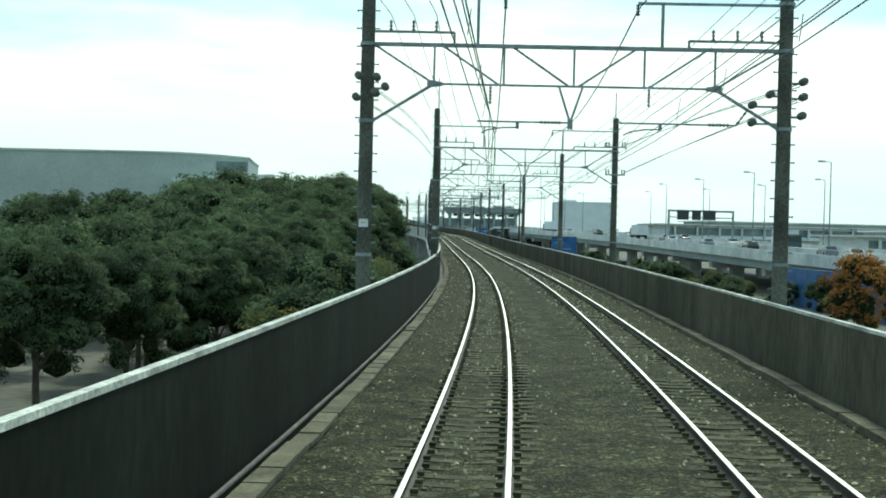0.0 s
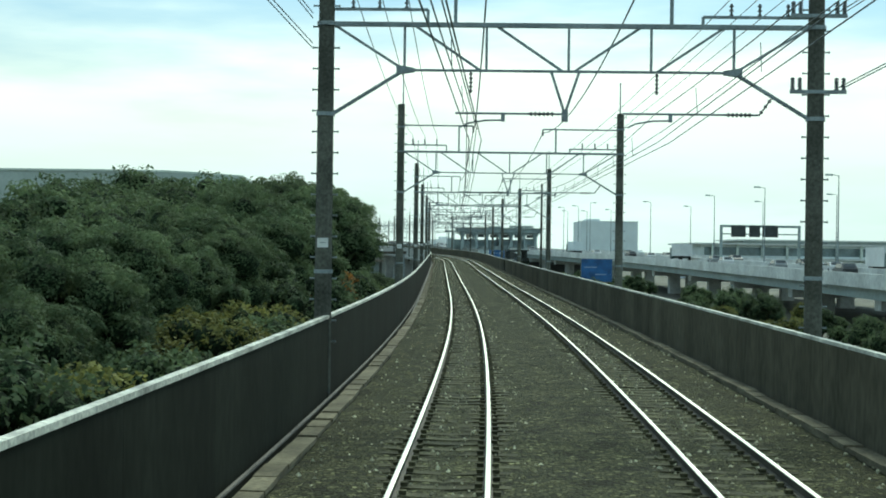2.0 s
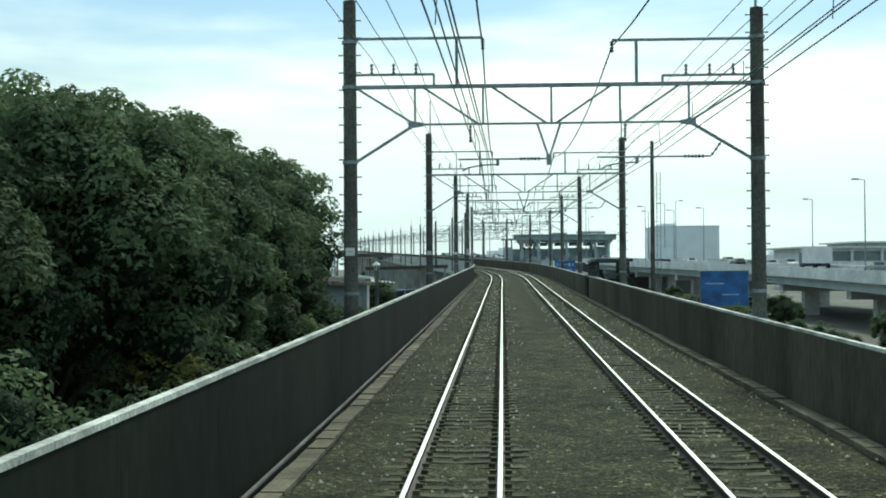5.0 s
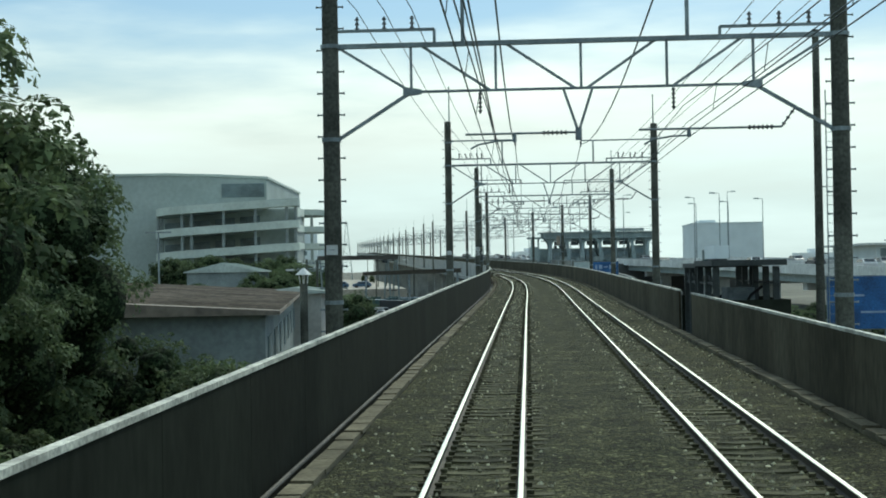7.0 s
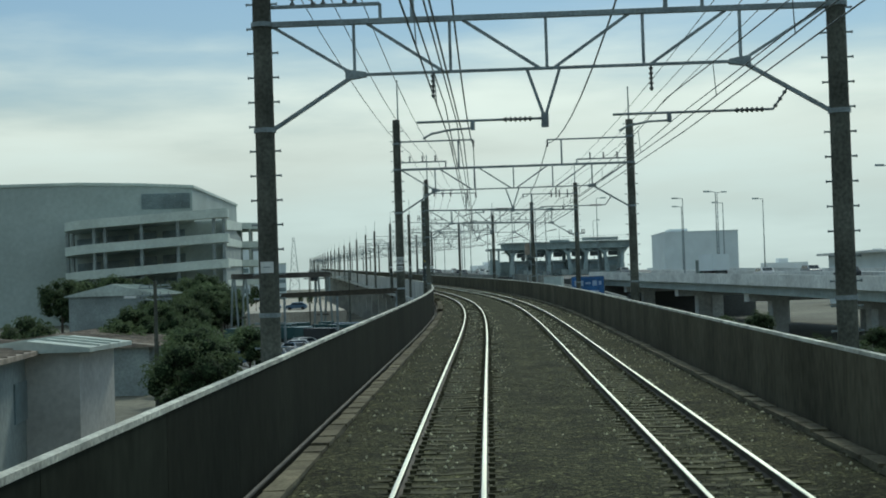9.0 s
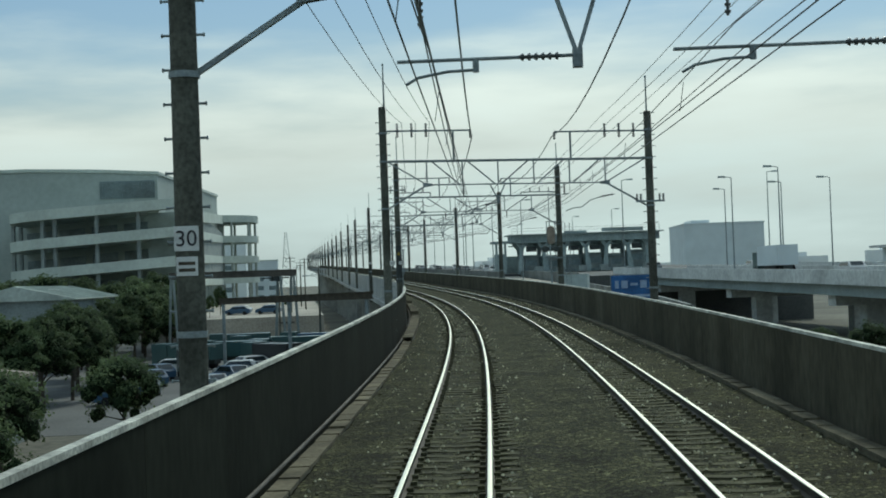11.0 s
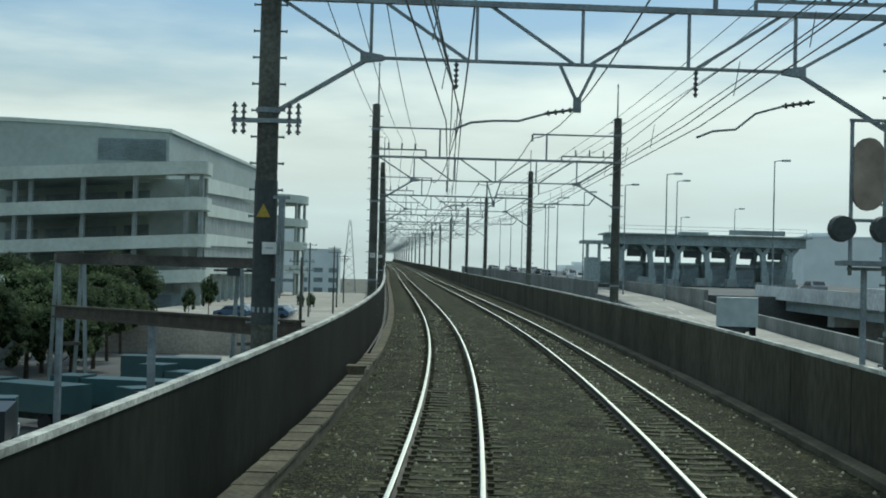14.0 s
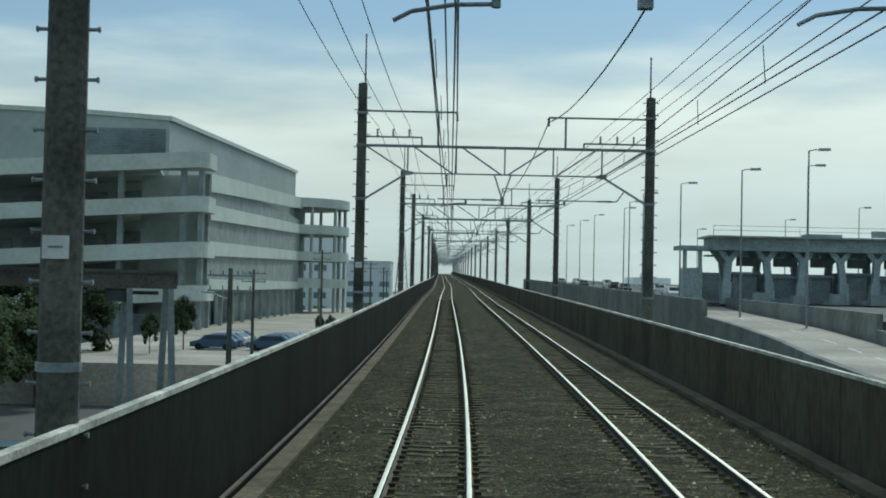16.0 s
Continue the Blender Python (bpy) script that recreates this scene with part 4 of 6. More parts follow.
# ---- expressway on a viaduct ----
express = tagged(thing("expressway", "elevated expressway on teal girders with concrete barriers", "expressway"), kind="structure")
bm = bmesh.new()
sweep(bm, rect(38, 62, -0.35, 0.0), -60, 456, 12)
part("roadway", bm, "asphalt", express)
for d in (38.0, 62.0):
    bm = bmesh.new()
    sweep(bm, rect(d - 0.12, d + 0.12, -0.5, 0.85), -60, 456, 12)
    part("barrier", bm, "barrier", express, "pale concrete barrier")
bm = bmesh.new()
sweep(bm, rect(49.7, 50.3, 0.0, 0.8), -60, 456, 12)
part("median_barrier", bm, "barrier", express)
for d in (39.2, 45, 55, 60.8):
    bm = bmesh.new()
    sweep(bm, rect(d - 0.25, d + 0.25, -1.6, -0.3), -60, 456, 12)
    part("girder", bm, "girder", express, "teal painted steel girder")
for k in range(16):
    s = -50 + 32 * k
    z0 = beside(s).z - 1.6
    ob = part("pier", boxes((-10, 10, -1.0, 1.0, -1.1, 0.02), (-7, -5, -0.9, 0.9, GROUND - z0, -1.0), (5, 7, -0.9, 0.9, GROUND - z0, -1.0)), "barrier", express)
    ob.matrix_world = by(s, 50, -1.6)
for d in (42, 45.5, 54, 57.5):
    bm = bmesh.new()
    for k in range(49):
        sweep(bm, rect(d - 0.08, d + 0.08, 0.004, 0.012), -40 + 10 * k, -35 + 10 * k, 5)
    part("lane_marks", bm, "paint", express)


# ---- toll canopy ----
def toll_canopy():
    g = thing("toll_canopy", "dark steel elevated toll deck on splayed piers", "canopy", m=by(496, 29.3, level=0))
    top, floor = 11.95, 4.6
    part("deck_beam", boxes((0, 28.5, 0, 6, top - 1.6, top - 0.2), (1.5, 28.5, 6.02, 6.5, top - 2.1, top - 1.0)), "toll", g)
    part("roof_slab", boxes((-0.6, 29.2, -0.8, 6.8, top - 0.2, top)), "toll", g)
    part("lower_eave", boxes((2.6, 8, 14, 22, top - 1.1, top - 0.6)), "toll", g)
    for k in range(7):
        for y in (0.9, 5.2):
            bm = bmesh.new()
            x = 1.9 + 4.1 * k
            lean = 0.5 if (k + (y > 2)) % 2 else -0.4
            beam(bm, (x + lean, y, floor - 0.2), (x + lean * 0.6, y, 6.9), 1.0, 1.1)
            beam(bm, (x + lean * 0.6, y, 6.8), (x, y, top - 2.3), 0.72, 0.8)
            beam(bm, (x, y, top - 2.8), (x - 1.0, y, top - 1.5), 0.5, 0.6)
            beam(bm, (x, y, top - 2.8), (x + 1.0, y, top - 1.5), 0.5, 0.6)
            part("pier", bm, "toll", g)
    part("service_walkway", boxes((0.4, 28.3, 6.7, 8.2, top - 2.15, top - 1.95)), "toll", g)
    clutter = random.Random(12)
    for k in range(6):
        x = 2.5 + 4.1 * k
        high = clutter.uniform(7.3, 8.3)
        part("booth", boxes((x + 0.2, x + 2.9, 2.6, 7, floor, high)), "shed", g)
        part("booth_roof", boxes((x, x + 3.2, 2.0, 7.6, high, high + 0.25)), "toll", g)
        part("booth_window", boxes((x + 0.5, x + 2.6, 2.57, 2.6, high - 1.7, high - 0.6)), "dim", g)
        part("lane_sign", boxes((x + 0.3, x + 2.3, 1.2, 1.4, top - 3.3, top - 2.3)), "dark", g)
        bm = bmesh.new()
        bar(bm, (x + 1.3, 1.3, top - 2.3), (x + 1.3, 1.3, top - 1.5), 0.06)
        bar(bm, (x + 0.1, 0.5, floor), (x + 0.1, 0.5, clutter.uniform(6.0, 8.0)), 0.09)
        part("sign_post", bm, "galv", g)
        part("lane_island", boxes((x + 0.2, x + 2.9, -5.0, 2.0, floor, 5.1)), "toll", g)
        part("crash_cushion", boxes((x + 0.7, x + 2.2, -6.4, -5.0, floor, clutter.uniform(5.2, 6.0))), "shed", g)
    part("rear_wall", boxes((0, 28.5, 9.0, 9.3, floor, 8.0)), "toll", g)
    part("equipment_room", boxes((15.5, 18.6, 8.0, 8.9, floor, 7.6)), "shed", g)
    part("roof_plant", boxes((11.0, 15.0, 3.0, 5.5, top + 0.0, top + 0.5)), "toll", g)
    part("end_kiosk", boxes((-3.0, -1.0, 1.0, 4.0, floor, top - 3.6)), "toll", g)
    part("end_canopy", boxes((-3.6, -0.62, 0.4, 5.0, top - 1.6, top - 1.15)), "toll", g)
    for x in (-2.9, -1.2):
        part("canopy_post", boxes((x - 0.2, x + 0.2, 1.2, 1.6, top - 3.6, top - 1.6)), "toll", g)
    part("sign_box", boxes((17, 25, -1.4, -1.1, top + 0.05, top + 0.75)), "toll", g)
    for x in (0, 9.5, 19, 28.5):
        bm = bmesh.new()
        bar(bm, (x, 0, top), (x, 0, top + 1.1), 0.03)
        part("railing_post", bm, "galv", g)
    bm = bmesh.new()
    for z in (0.6, 1.1):
        bar(bm, (0, 0, top + z), (28.5, 0, top + z), 0.025)
    part("railing", bm, "galv", g)
    return g


toll_canopy()


def block(name, label, s, d, w, l, h, base, material, turn=0.0, category="building", rows=0, roof="band"):
    g = thing(name, label, category, m=by(s, d, level=base, turn=turn))
    part("wall", boxes((0, w, 0, l, 0, h)), material, g)
    part("roof", boxes((-0.2, w + 0.2, -0.2, l + 0.2, h, h + 0.5)), roof, g)
    for r in range(rows):
        for c in range(int(w // 6)):
            part("window", boxes((2 + 6 * c, 5.6 + 6 * c, -0.06, 0.1, 2 + r * 4.0, 3.8 + r * 4.0)), "dim", g)
    return g


far = block("far_building", "windowless building far off in a haze-paled blue-grey", 712, 124.5, 28, 40, 24, GROUND, "facade_hazed", turn=-8, roof="facade_hazed")
part("penthouse", boxes((3, 9.5, 4, 20, 24.5, 25.6)), "facade_hazed", far)


def terminal_hall(s, d, w, h, label, turn):
    g = thing("low_terminal", label, "terminal", "terminal halls beyond the expressway", m=by(s, d, level=GROUND, turn=turn))
    part("wall", boxes((0, w, 0, 40, 0, h)), "facade_hazed", g)
    part("roof", boxes((-2.5, w + 1, -2.5, 41, h, h + 0.5)), "pale_roof", g)
    part("clerestory", boxes((w * 0.14, w * 0.9, 5, 36, h + 0.5, h + 1.5)), "facade", g)
    part("upper_roof", boxes((w * 0.12, w * 0.92, 3.5, 37, h + 1.5, h + 1.9)), "pale_roof", g)
    part("window_band", boxes((1, w - 1, -0.08, 0.1, h - 3.4, h - 0.8)), "dim", g)
    part("entrance_canopy", boxes((w * 0.3, w * 0.62, -4, 0, h - 4.6, h - 4.1)), "pale_roof", g)
    for k in range(int(w // 8)):
        part("column", boxes((3 + 8 * k, 3.7 + 8 * k, -1.8, -1.1, 0, h)), "band", g)
    return g


terminal_hall(470, 104, 105, 11.2, "long low grey terminal hall with layered white roofs", -6)
terminal_hall(330, 110, 80, 8.0, "low pale hall with flat layered roofs", -5)
block("office_building", "hazy grey office block with rows of windows", 745, -52, 22, 20, 25, GROUND, "facade_hazed", rows=4)
block("office_building", "distant grey block with rows of windows", 860, -38, 18, 30, 19, GROUND, "facade_hazed", rows=3)

# ---- trees and shrubs ----
def billow(p, c):
    """Uneven swelling of a leaf mass."""
    return noise.noise(p * 1.5 + Vector(c)) + 0.55 * noise.noise(p * 3.7 + Vector(c))


def leaves(rng_, lobes, count, size):
    """Small pointed leaf sprays spread over the upper skins of the lobes."""
    n_total = sum(r * r for _, r in lobes)
    P, N, S = [], [], []
    for c, r in lobes:
        n = int(count * r * r / n_total)
        v = rng_.normal(size=(n, 3))
        v /= np.linalg.norm(v, axis=1)[:, None]
        # few leaves underneath, where the dark inner colour shows as shade
        low = -0.12 + 0.3 * rng_.normal(size=n)
        v[:, 2] = np.where(v[:, 2] < low, np.abs(v[:, 2]), v[:, 2])
        lump = np.array([1 + 0.20 * billow(Vector(p), c) for p in v * r * 0.8])
        rad = r * lump * (1.03 - 0.20 * rng_.uniform(0.0, 1.0, n) ** 1.8)
        P.append(np.array(c) + v * rad[:, None] * np.array((1.0, 1.0, 0.88)))
        N.append(v + np.array((0, 0, 0.35)) + rng_.normal(scale=0.33, size=(n, 3)))
        S.append(rng_.uniform(0.55, 1.25, n))
    P, N, S = np.concatenate(P), np.concatenate(N), np.concatenate(S)
    N /= np.linalg.norm(N, axis=1)[:, None]
    U = np.cross(N, rng_.normal(size=N.shape))
    U /= np.linalg.norm(U, axis=1)[:, None]
    V = np.cross(N, U)
    L = (size * S)[:, None]
    tri = np.stack([P - U * L - V * L * 0.3, P - U * L * 0.2 + V * L, P + U * L - V * L * 0.5], 1).reshape(-1, 3)
    return tri, np.arange(len(tri)).reshape(-1, 3)


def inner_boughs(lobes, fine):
    """Dense lumps inside the leaf skin, coloured dark as the crown's inner shade."""
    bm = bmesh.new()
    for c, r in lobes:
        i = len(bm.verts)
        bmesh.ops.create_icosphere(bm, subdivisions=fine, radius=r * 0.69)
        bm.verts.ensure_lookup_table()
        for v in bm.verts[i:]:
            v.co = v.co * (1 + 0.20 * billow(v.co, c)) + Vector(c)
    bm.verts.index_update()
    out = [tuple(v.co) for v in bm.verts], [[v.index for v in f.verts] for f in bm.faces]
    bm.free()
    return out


def crown_mesh(name, seed, lobes, count, size, material):
    rng_ = np.random.default_rng(seed)
    v, f = leaves(rng_, lobes, count, size)
    me = bpy.data.meshes.new(name)
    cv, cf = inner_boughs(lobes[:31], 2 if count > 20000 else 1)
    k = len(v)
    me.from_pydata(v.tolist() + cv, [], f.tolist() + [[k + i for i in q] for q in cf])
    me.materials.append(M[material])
    me.materials.append(M["bough_shade"])
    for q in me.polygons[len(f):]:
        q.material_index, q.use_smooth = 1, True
    return me


def tree_parts(seed, height, radius, material="leaf", count=46000, low=0.22, size=0.068):
    r = random.Random(seed)
    lobes = [((0, 0, height * 0.56), radius * 0.60)]
    for k in range(30):
        q = 2.39996 * k + r.uniform(-0.5, 0.5)
        e = 1 - 1.5 * (k + 0.5) / 30 + r.uniform(-0.12, 0.12)
        e = min(e, 0.97)
        w = math.sqrt(max(0.0, 1 - e * e)) if e > 0 else 1 + 0.25 * e
        reach = radius * 0.70 * w * r.uniform(0.8, 1.15)
        c = (reach * math.cos(q), reach * math.sin(q), height * (0.55 + low * 0.3) + e * height * (0.28 if e > 0 else 0.62) * r.uniform(0.85, 1.1))
        lobes.append((c, radius * r.uniform(0.2, 0.33)))
    boughs = list(lobes)
    for c, w in lobes[1:]:
        for k in range(9):
            u = Vector((c[0] * 0.6 / radius + r.gauss(0, 0.7), c[1] * 0.6 / radius + r.gauss(0, 0.7), 0.45 + r.gauss(0, 0.6))).normalized()
            boughs.append((tuple(Vector(c) + u * w * r.uniform(0.85, 1.12)), w * r.uniform(0.24, 0.46)))
    lobes = boughs
    crown = crown_mesh("crown", seed, lobes, count, size, material)
    bm = bmesh.new()
    bar(bm, (0, 0, -0.3), (0.1, 0.05, height * 0.45), 0.045 * height ** 0.7, 0.03 * height ** 0.7, 8)
    for c, w in lobes[1:30:4]:
        bar(bm, (0.05, 0.02, height * r.uniform(0.25, 0.42)), (c[0] * 0.8, c[1] * 0.8, c[2]), 0.018 * height ** 0.7, 0.012, 5)
    return mesh("trunk", bm, "bark"), crown


def plant(parts, label, m, name="tree", category="tree", group="trees beside the railway"):
    t = thing(name, label, category, group, m=m)
    for nm, me in zip(("trunk", "crown"), parts):
        ob = new(nm, me)
        ob.parent = t
    return t


EVERGREEN = [tree_parts(11 + k, h, r) for k, (h, r) in enumerate(((9.0, 3.6), (10.5, 4.2), (11.5, 4.4), (8.0, 3.4), (12.5, 4.8)))]
BACK = [tree_parts(61 + k, h, r, "leaf", 5500, 0.22, 0.14) for k, (h, r) in enumerate(((9.0, 3.6), (10.5, 4.2), (11.5, 4.4), (8.0, 3.4), (12.5, 4.8)))]
OLIVE = [tree_parts(31 + k, h, r, "leaf_pale", 4500, 0.25, 0.08) for k, (h, r) in enumerate(((4.6, 2.4), (3.6, 2.0)))]
RUST = [tree_parts(41, 4.6, 1.7, "leaf_red", 5000, 0.35, 0.07)]
SHRUB = [tree_parts(51 + k, h, r, "leaf", 4500, 0.2, 0.08) for k, (h, r) in enumerate(((4.5, 2.3), (5.5, 2.6), (3.4, 1.9)))]

rng = random.Random(21)
TALL = (9.0, 10.5, 11.5, 8.0, 12.5)
for row, (d, step, s0, s1, kinds) in enumerate(((-11.4, 5.6, 60, 180, (0, 3, 1)), (-14.5, 6.2, 44, 188, (1, 0, 2)), (-20, 7.0, 30, 190, (1, 2, 4)),
                                                (-27, 8.0, 30, 190, (2, 4, 1)))):
    s = s0
    while s < s1:
        k = rng.choice(kinds)
        top = float(np.interp(s, (30, 60, 85, 120, 140, 160, 196), (2.0, 2.5, 3.1, 4.7, 7.1, 8.8, 7.6))) + (-0.8, -0.1, 0.0, 0.1)[row]
        scale = (top + beside(s).z - GROUND) / TALL[k] * rng.uniform(0.94, 1.05)
        plant((EVERGREEN if row < 2 else BACK)[k], "dense dark evergreen tree at the edge of the wood", by(s + rng.uniform(-1.2, 1.2), d + rng.uniform(-1.2, 1.2), level=GROUND, turn=rng.uniform(0, 360)) @ Matrix.Scale(scale, 4))
        s += step * rng.uniform(0.85, 1.15)
# the deeper part of the wood
for s, d, k, top in ((131, -24.5, 0, 6.1), (128, -29, 1, 5.6), (133, -33.5, 3, 5.6), (129, -38, 0, 5.5), (134, -42.5, 1, 5.0), (140, -28, 3, 6.3), (142, -37, 0, 5.8), (143, -45, 3, 5.2), (126, -46.5, 0, 4.7)):
    plant(BACK[k], "dense dark evergreen tree deep in the wood", by(s, d, level=GROUND, turn=s * 47 + d) @ Matrix.Scale((top + beside(s).z - GROUND) / TALL[k], 4))
for k in range(26):
    s = 48 + 4.9 * k
    sort = OLIVE if k % 5 in (0, 3) else SHRUB
    plant(rng.choice(sort), "low shrub growing in front of the wood", by(s, -7.0 + rng.uniform(-0.9, 0.6), level=GROUND + rng.uniform(-0.2, 0.5), turn=rng.uniform(0, 360)), "shrub", "shrub", "shrubs below the parapet")
for s, d in ((130, -8.5),):
    plant(RUST[0], "small tree with rust-red autumn leaves", by(s, d, level=GROUND, turn=s * 37) @ Matrix.Scale(1.34, 4), group="autumn trees")
plant(EVERGREEN[1], "dense dark evergreen tree at the end of the wood", by(188.0, -15.4, level=GROUND, turn=200) @ Matrix.Scale(1.08, 4))
plant(EVERGREEN[0], "dense dark evergreen tree at the end of the wood", by(184.5, -12.6, level=GROUND, turn=80) @ Matrix.Scale(0.92, 4))
plant(EVERGREEN[1], "dense dark evergreen tree at the end of the wood", by(193.0, -14.9, level=GROUND, turn=310) @ Matrix.Scale(1.13, 4))
# greenery past the wood
for s, d, k, sc in ((197.5, -15.0, 1, 0.55), (196, -19.5, 0, 0.6), (197, -24, 3, 0.7)):
    plant(EVERGREEN[k], "evergreen tree at the end of the wood", by(s, d, level=GROUND, turn=s * 71) @ Matrix.Scale(sc, 4))
for s, d, k in ((194, -8.4, 0), (197.5, -8.9, 0), (196.5, -11.5, 1), (226, -7.0, 2), (229, -8.2, 2), (262, -13, 1), (268, -15, 0), (283, -17.5, 1), (291, -19, 1), (300, -21, 0), (312, -18, 0)):
    plant(SHRUB[k], "round dark shrub beside the yards", by(s, d, level=GROUND, turn=s * 53), "shrub", "shrub", "shrubs by the yards")
for k in range(6):
    s, d = 305 + 5.2 * k, rng.uniform(-36, -27)
    plant(BACK[rng.choice((0, 3))], "leafy tree growing among the sheds", by(s, d, level=GROUND, turn=rng.uniform(0, 360)) @ Matrix.Scale(rng.uniform(0.6, 0.8), 4), group="trees among the sheds")
for s, d, k, sc in ((412, -29.5, 0, 0.98), (418, -27.5, 3, 1.0), (423, -31, 0, 1.0), (429, -28, 3, 1.05), (433, -32, 0, 0.95), (440, -29, 3, 1.02), (446, -33, 0, 0.9), (452, -30, 3, 0.9), (402, -29.5, 0, 0.86), (406, -33, 3, 0.9), (397, -31, 3, 0.8), (409, -26.5, 3, 0.82)):
    plant(BACK[k], "leafy tree growing beside the yard", by(s - 6.5, d, level=GROUND, turn=s * 61) @ Matrix.Scale(sc, 4), group="trees by the warehouse")
for k in range(14):
    s = 338 + 4.6 * k
    plant(BACK[rng.choice((0, 3))], "leafy tree growing in front of the shed", by(s, -27 - 0.18 * (s - 338) + rng.uniform(-3, 2), level=GROUND, turn=rng.uniform(0, 360)) @ Matrix.Scale(rng.uniform(0.66, 0.8), 4), group="trees by the warehouse")
for k in range(120):
    s, d = 46 + 2.6 * k + rng.uniform(-3, 3), rng.uniform(14, 36)
    plant(rng.choice(SHRUB + OLIVE[1:]), "low shrub on the verge below the expressway", by(s, d, level=GROUND - 0.6, turn=rng.uniform(0, 360)) @ Matrix.Scale(rng.uniform(0.45, 0.85), 4), "shrub", "shrub", "shrubs below the expressway")
plant(RUST[0], "small tree with rust-red autumn leaves", by(72, 19.8, level=GROUND, turn=40) @ Matrix.Scale(1.3, 4), group="autumn trees")

# ---- street lamps ----


def street_lamp(m, height, arm):
    g = thing("street_lamp", "tall grey road lamp with one arm", "street lamp", "lamps along the roads", m=m)
    bm = bmesh.new()
    bar(bm, (0, 0, 0), (0, 0, height), 0.115, 0.06, 8)
    part("pole", bm, "galv", g)
    bm = bmesh.new()
    tube(bm, [(0, 0, height - 0.05), (arm * 0.5, 0, height + 0.06), (arm, 0, height + 0.08)], 0.05, 6)
    part("arm", bm, "galv", g)
    bm = bmesh.new()
    w = 1 if arm > 0 else -1
    bm2 = [(arm - 0.1 * w, -0.18, height - 0.02), (arm + 0.85 * w, -0.2, height + 0.0), (arm + 0.85 * w, 0.2, height + 0.0), (arm - 0.1 * w, 0.18, height - 0.02)]
    lo = [bm.verts.new(p) for p in bm2]
    hi = [bm.verts.new((p[0] * 0.98 + arm * 0.02, p[1] * 0.6, p[2] + 0.22)) for p in bm2]
    for i in range(4):
        bm.faces.new((lo[i], lo[(i + 1) % 4], hi[(i + 1) % 4], hi[i]))
    bm.faces.new(lo[::-1])
    bm.faces.new(hi)
    part("lamp_head", bm, "toll", g)
    return g


lamp_r = street_lamp(by(456, 29.3, level=1.0), 16.3, 0.9)
lamp_l = street_lamp(by(412, 52, level=2.6), 12.5, -0.9)
for s, d in ((473, 27.5), (494, 25.3), (514, 24.0), (535, 25), (556, 26.9), (590, 26), (625, 27), (665, 28)):
    copy_thing(lamp_r, by(s, d, level=float(np.interp(s, (400, 470, 540, 640, 720), (0.0, 0.8, 1.8, 4.0, 5.8)))))
for s, d in ((449, 39.7), (545, 59.7), (580, 57.6), (482, 36), (620, 50), (440, 60)):
    copy_thing(lamp_r, by(s, d, level=2.2))
for s, d in ((394, 45.2), (414, 46), (345, 50), (300, 51), (262, 50.2), (222, 50.2), (180, 50.2), (140, 50.2), (100, 50.2)):
    copy_thing(lamp_l, by(s, d, level=beside(s).z))
for s, d in ((439, 53), (413, 59), (360, 64), (318, 66), (276, 66), (236, 66), (195, 66), (152, 66)):
    copy_thing(lamp_l, by(s, d, level=beside(s).z - 0.4))


# ---- vehicles ----
def car(m, paint, label, group):
    g = thing("car", label, "car", group, m=m)
    prof = [(-2.1, 0.3), (2.1, 0.3), (2.12, 0.75), (1.25, 0.92), (0.65, 1.42), (-1.3, 1.45), (-1.95, 0.98), (-2.12, 0.85)]
    bm = bmesh.new()
    sides = []
    for x, inset in ((-0.84, 0.1), (0.84, 0.1)):
        sides.append([bm.verts.new((x * (1 - (inset if z > 1.2 else 0)), y, z)) for y, z in prof])
    n = len(prof)
    for i in range(n):
        bm.faces.new((sides[0][i], sides[0][(i + 1) % n], sides[1][(i + 1) % n], sides[1][i]))
    bm.faces.new(sides[0][::-1])
    bm.faces.new(sides[1])
    part("body", bm, paint, g)
    bm = bmesh.new()
    v = [bm.verts.new(p) for p in ((-0.66, 1.22, 0.955), (0.66, 1.22, 0.955), (0.62, 0.72, 1.385), (-0.62, 0.72, 1.385))]
    bmesh.ops.translate(bm, vec=(0, 0.02, 0.02), verts=v)
    bm.faces.new(v)
    part("windscreen", bm, "glass", g)
    bm = bmesh.new()
    v = [bm.verts.new(p) for p in ((-0.66, -1.9, 1.03), (0.66, -1.9, 1.03), (0.62, -1.37, 1.40), (-0.62, -1.37, 1.40))]
    bmesh.ops.translate(bm, vec=(0, -0.02, 0.02), verts=v)
    bm.faces.new(v)
    part("rear_window", bm, "glass", g)
    for x in (-1, 1):
        bm = bmesh.new()
        v = [bm.verts.new(p) for p in ((x * 0.845, 0.95, 0.98), (x * 0.845, -1.6, 0.98), (x * 0.775, -1.25, 1.38), (x * 0.775, 0.55, 1.36))]
        bm.faces.new(v)
        part("side_window", bm, "glass", g)
        for y in (-1.3, 1.3):
            bm = bmesh.new()
            bar(bm, (x * 0.66, y, 0.32), (x * 0.86, y, 0.32), 0.32, sides=14)
            part("wheel", bm, "rubber", g)
    return g


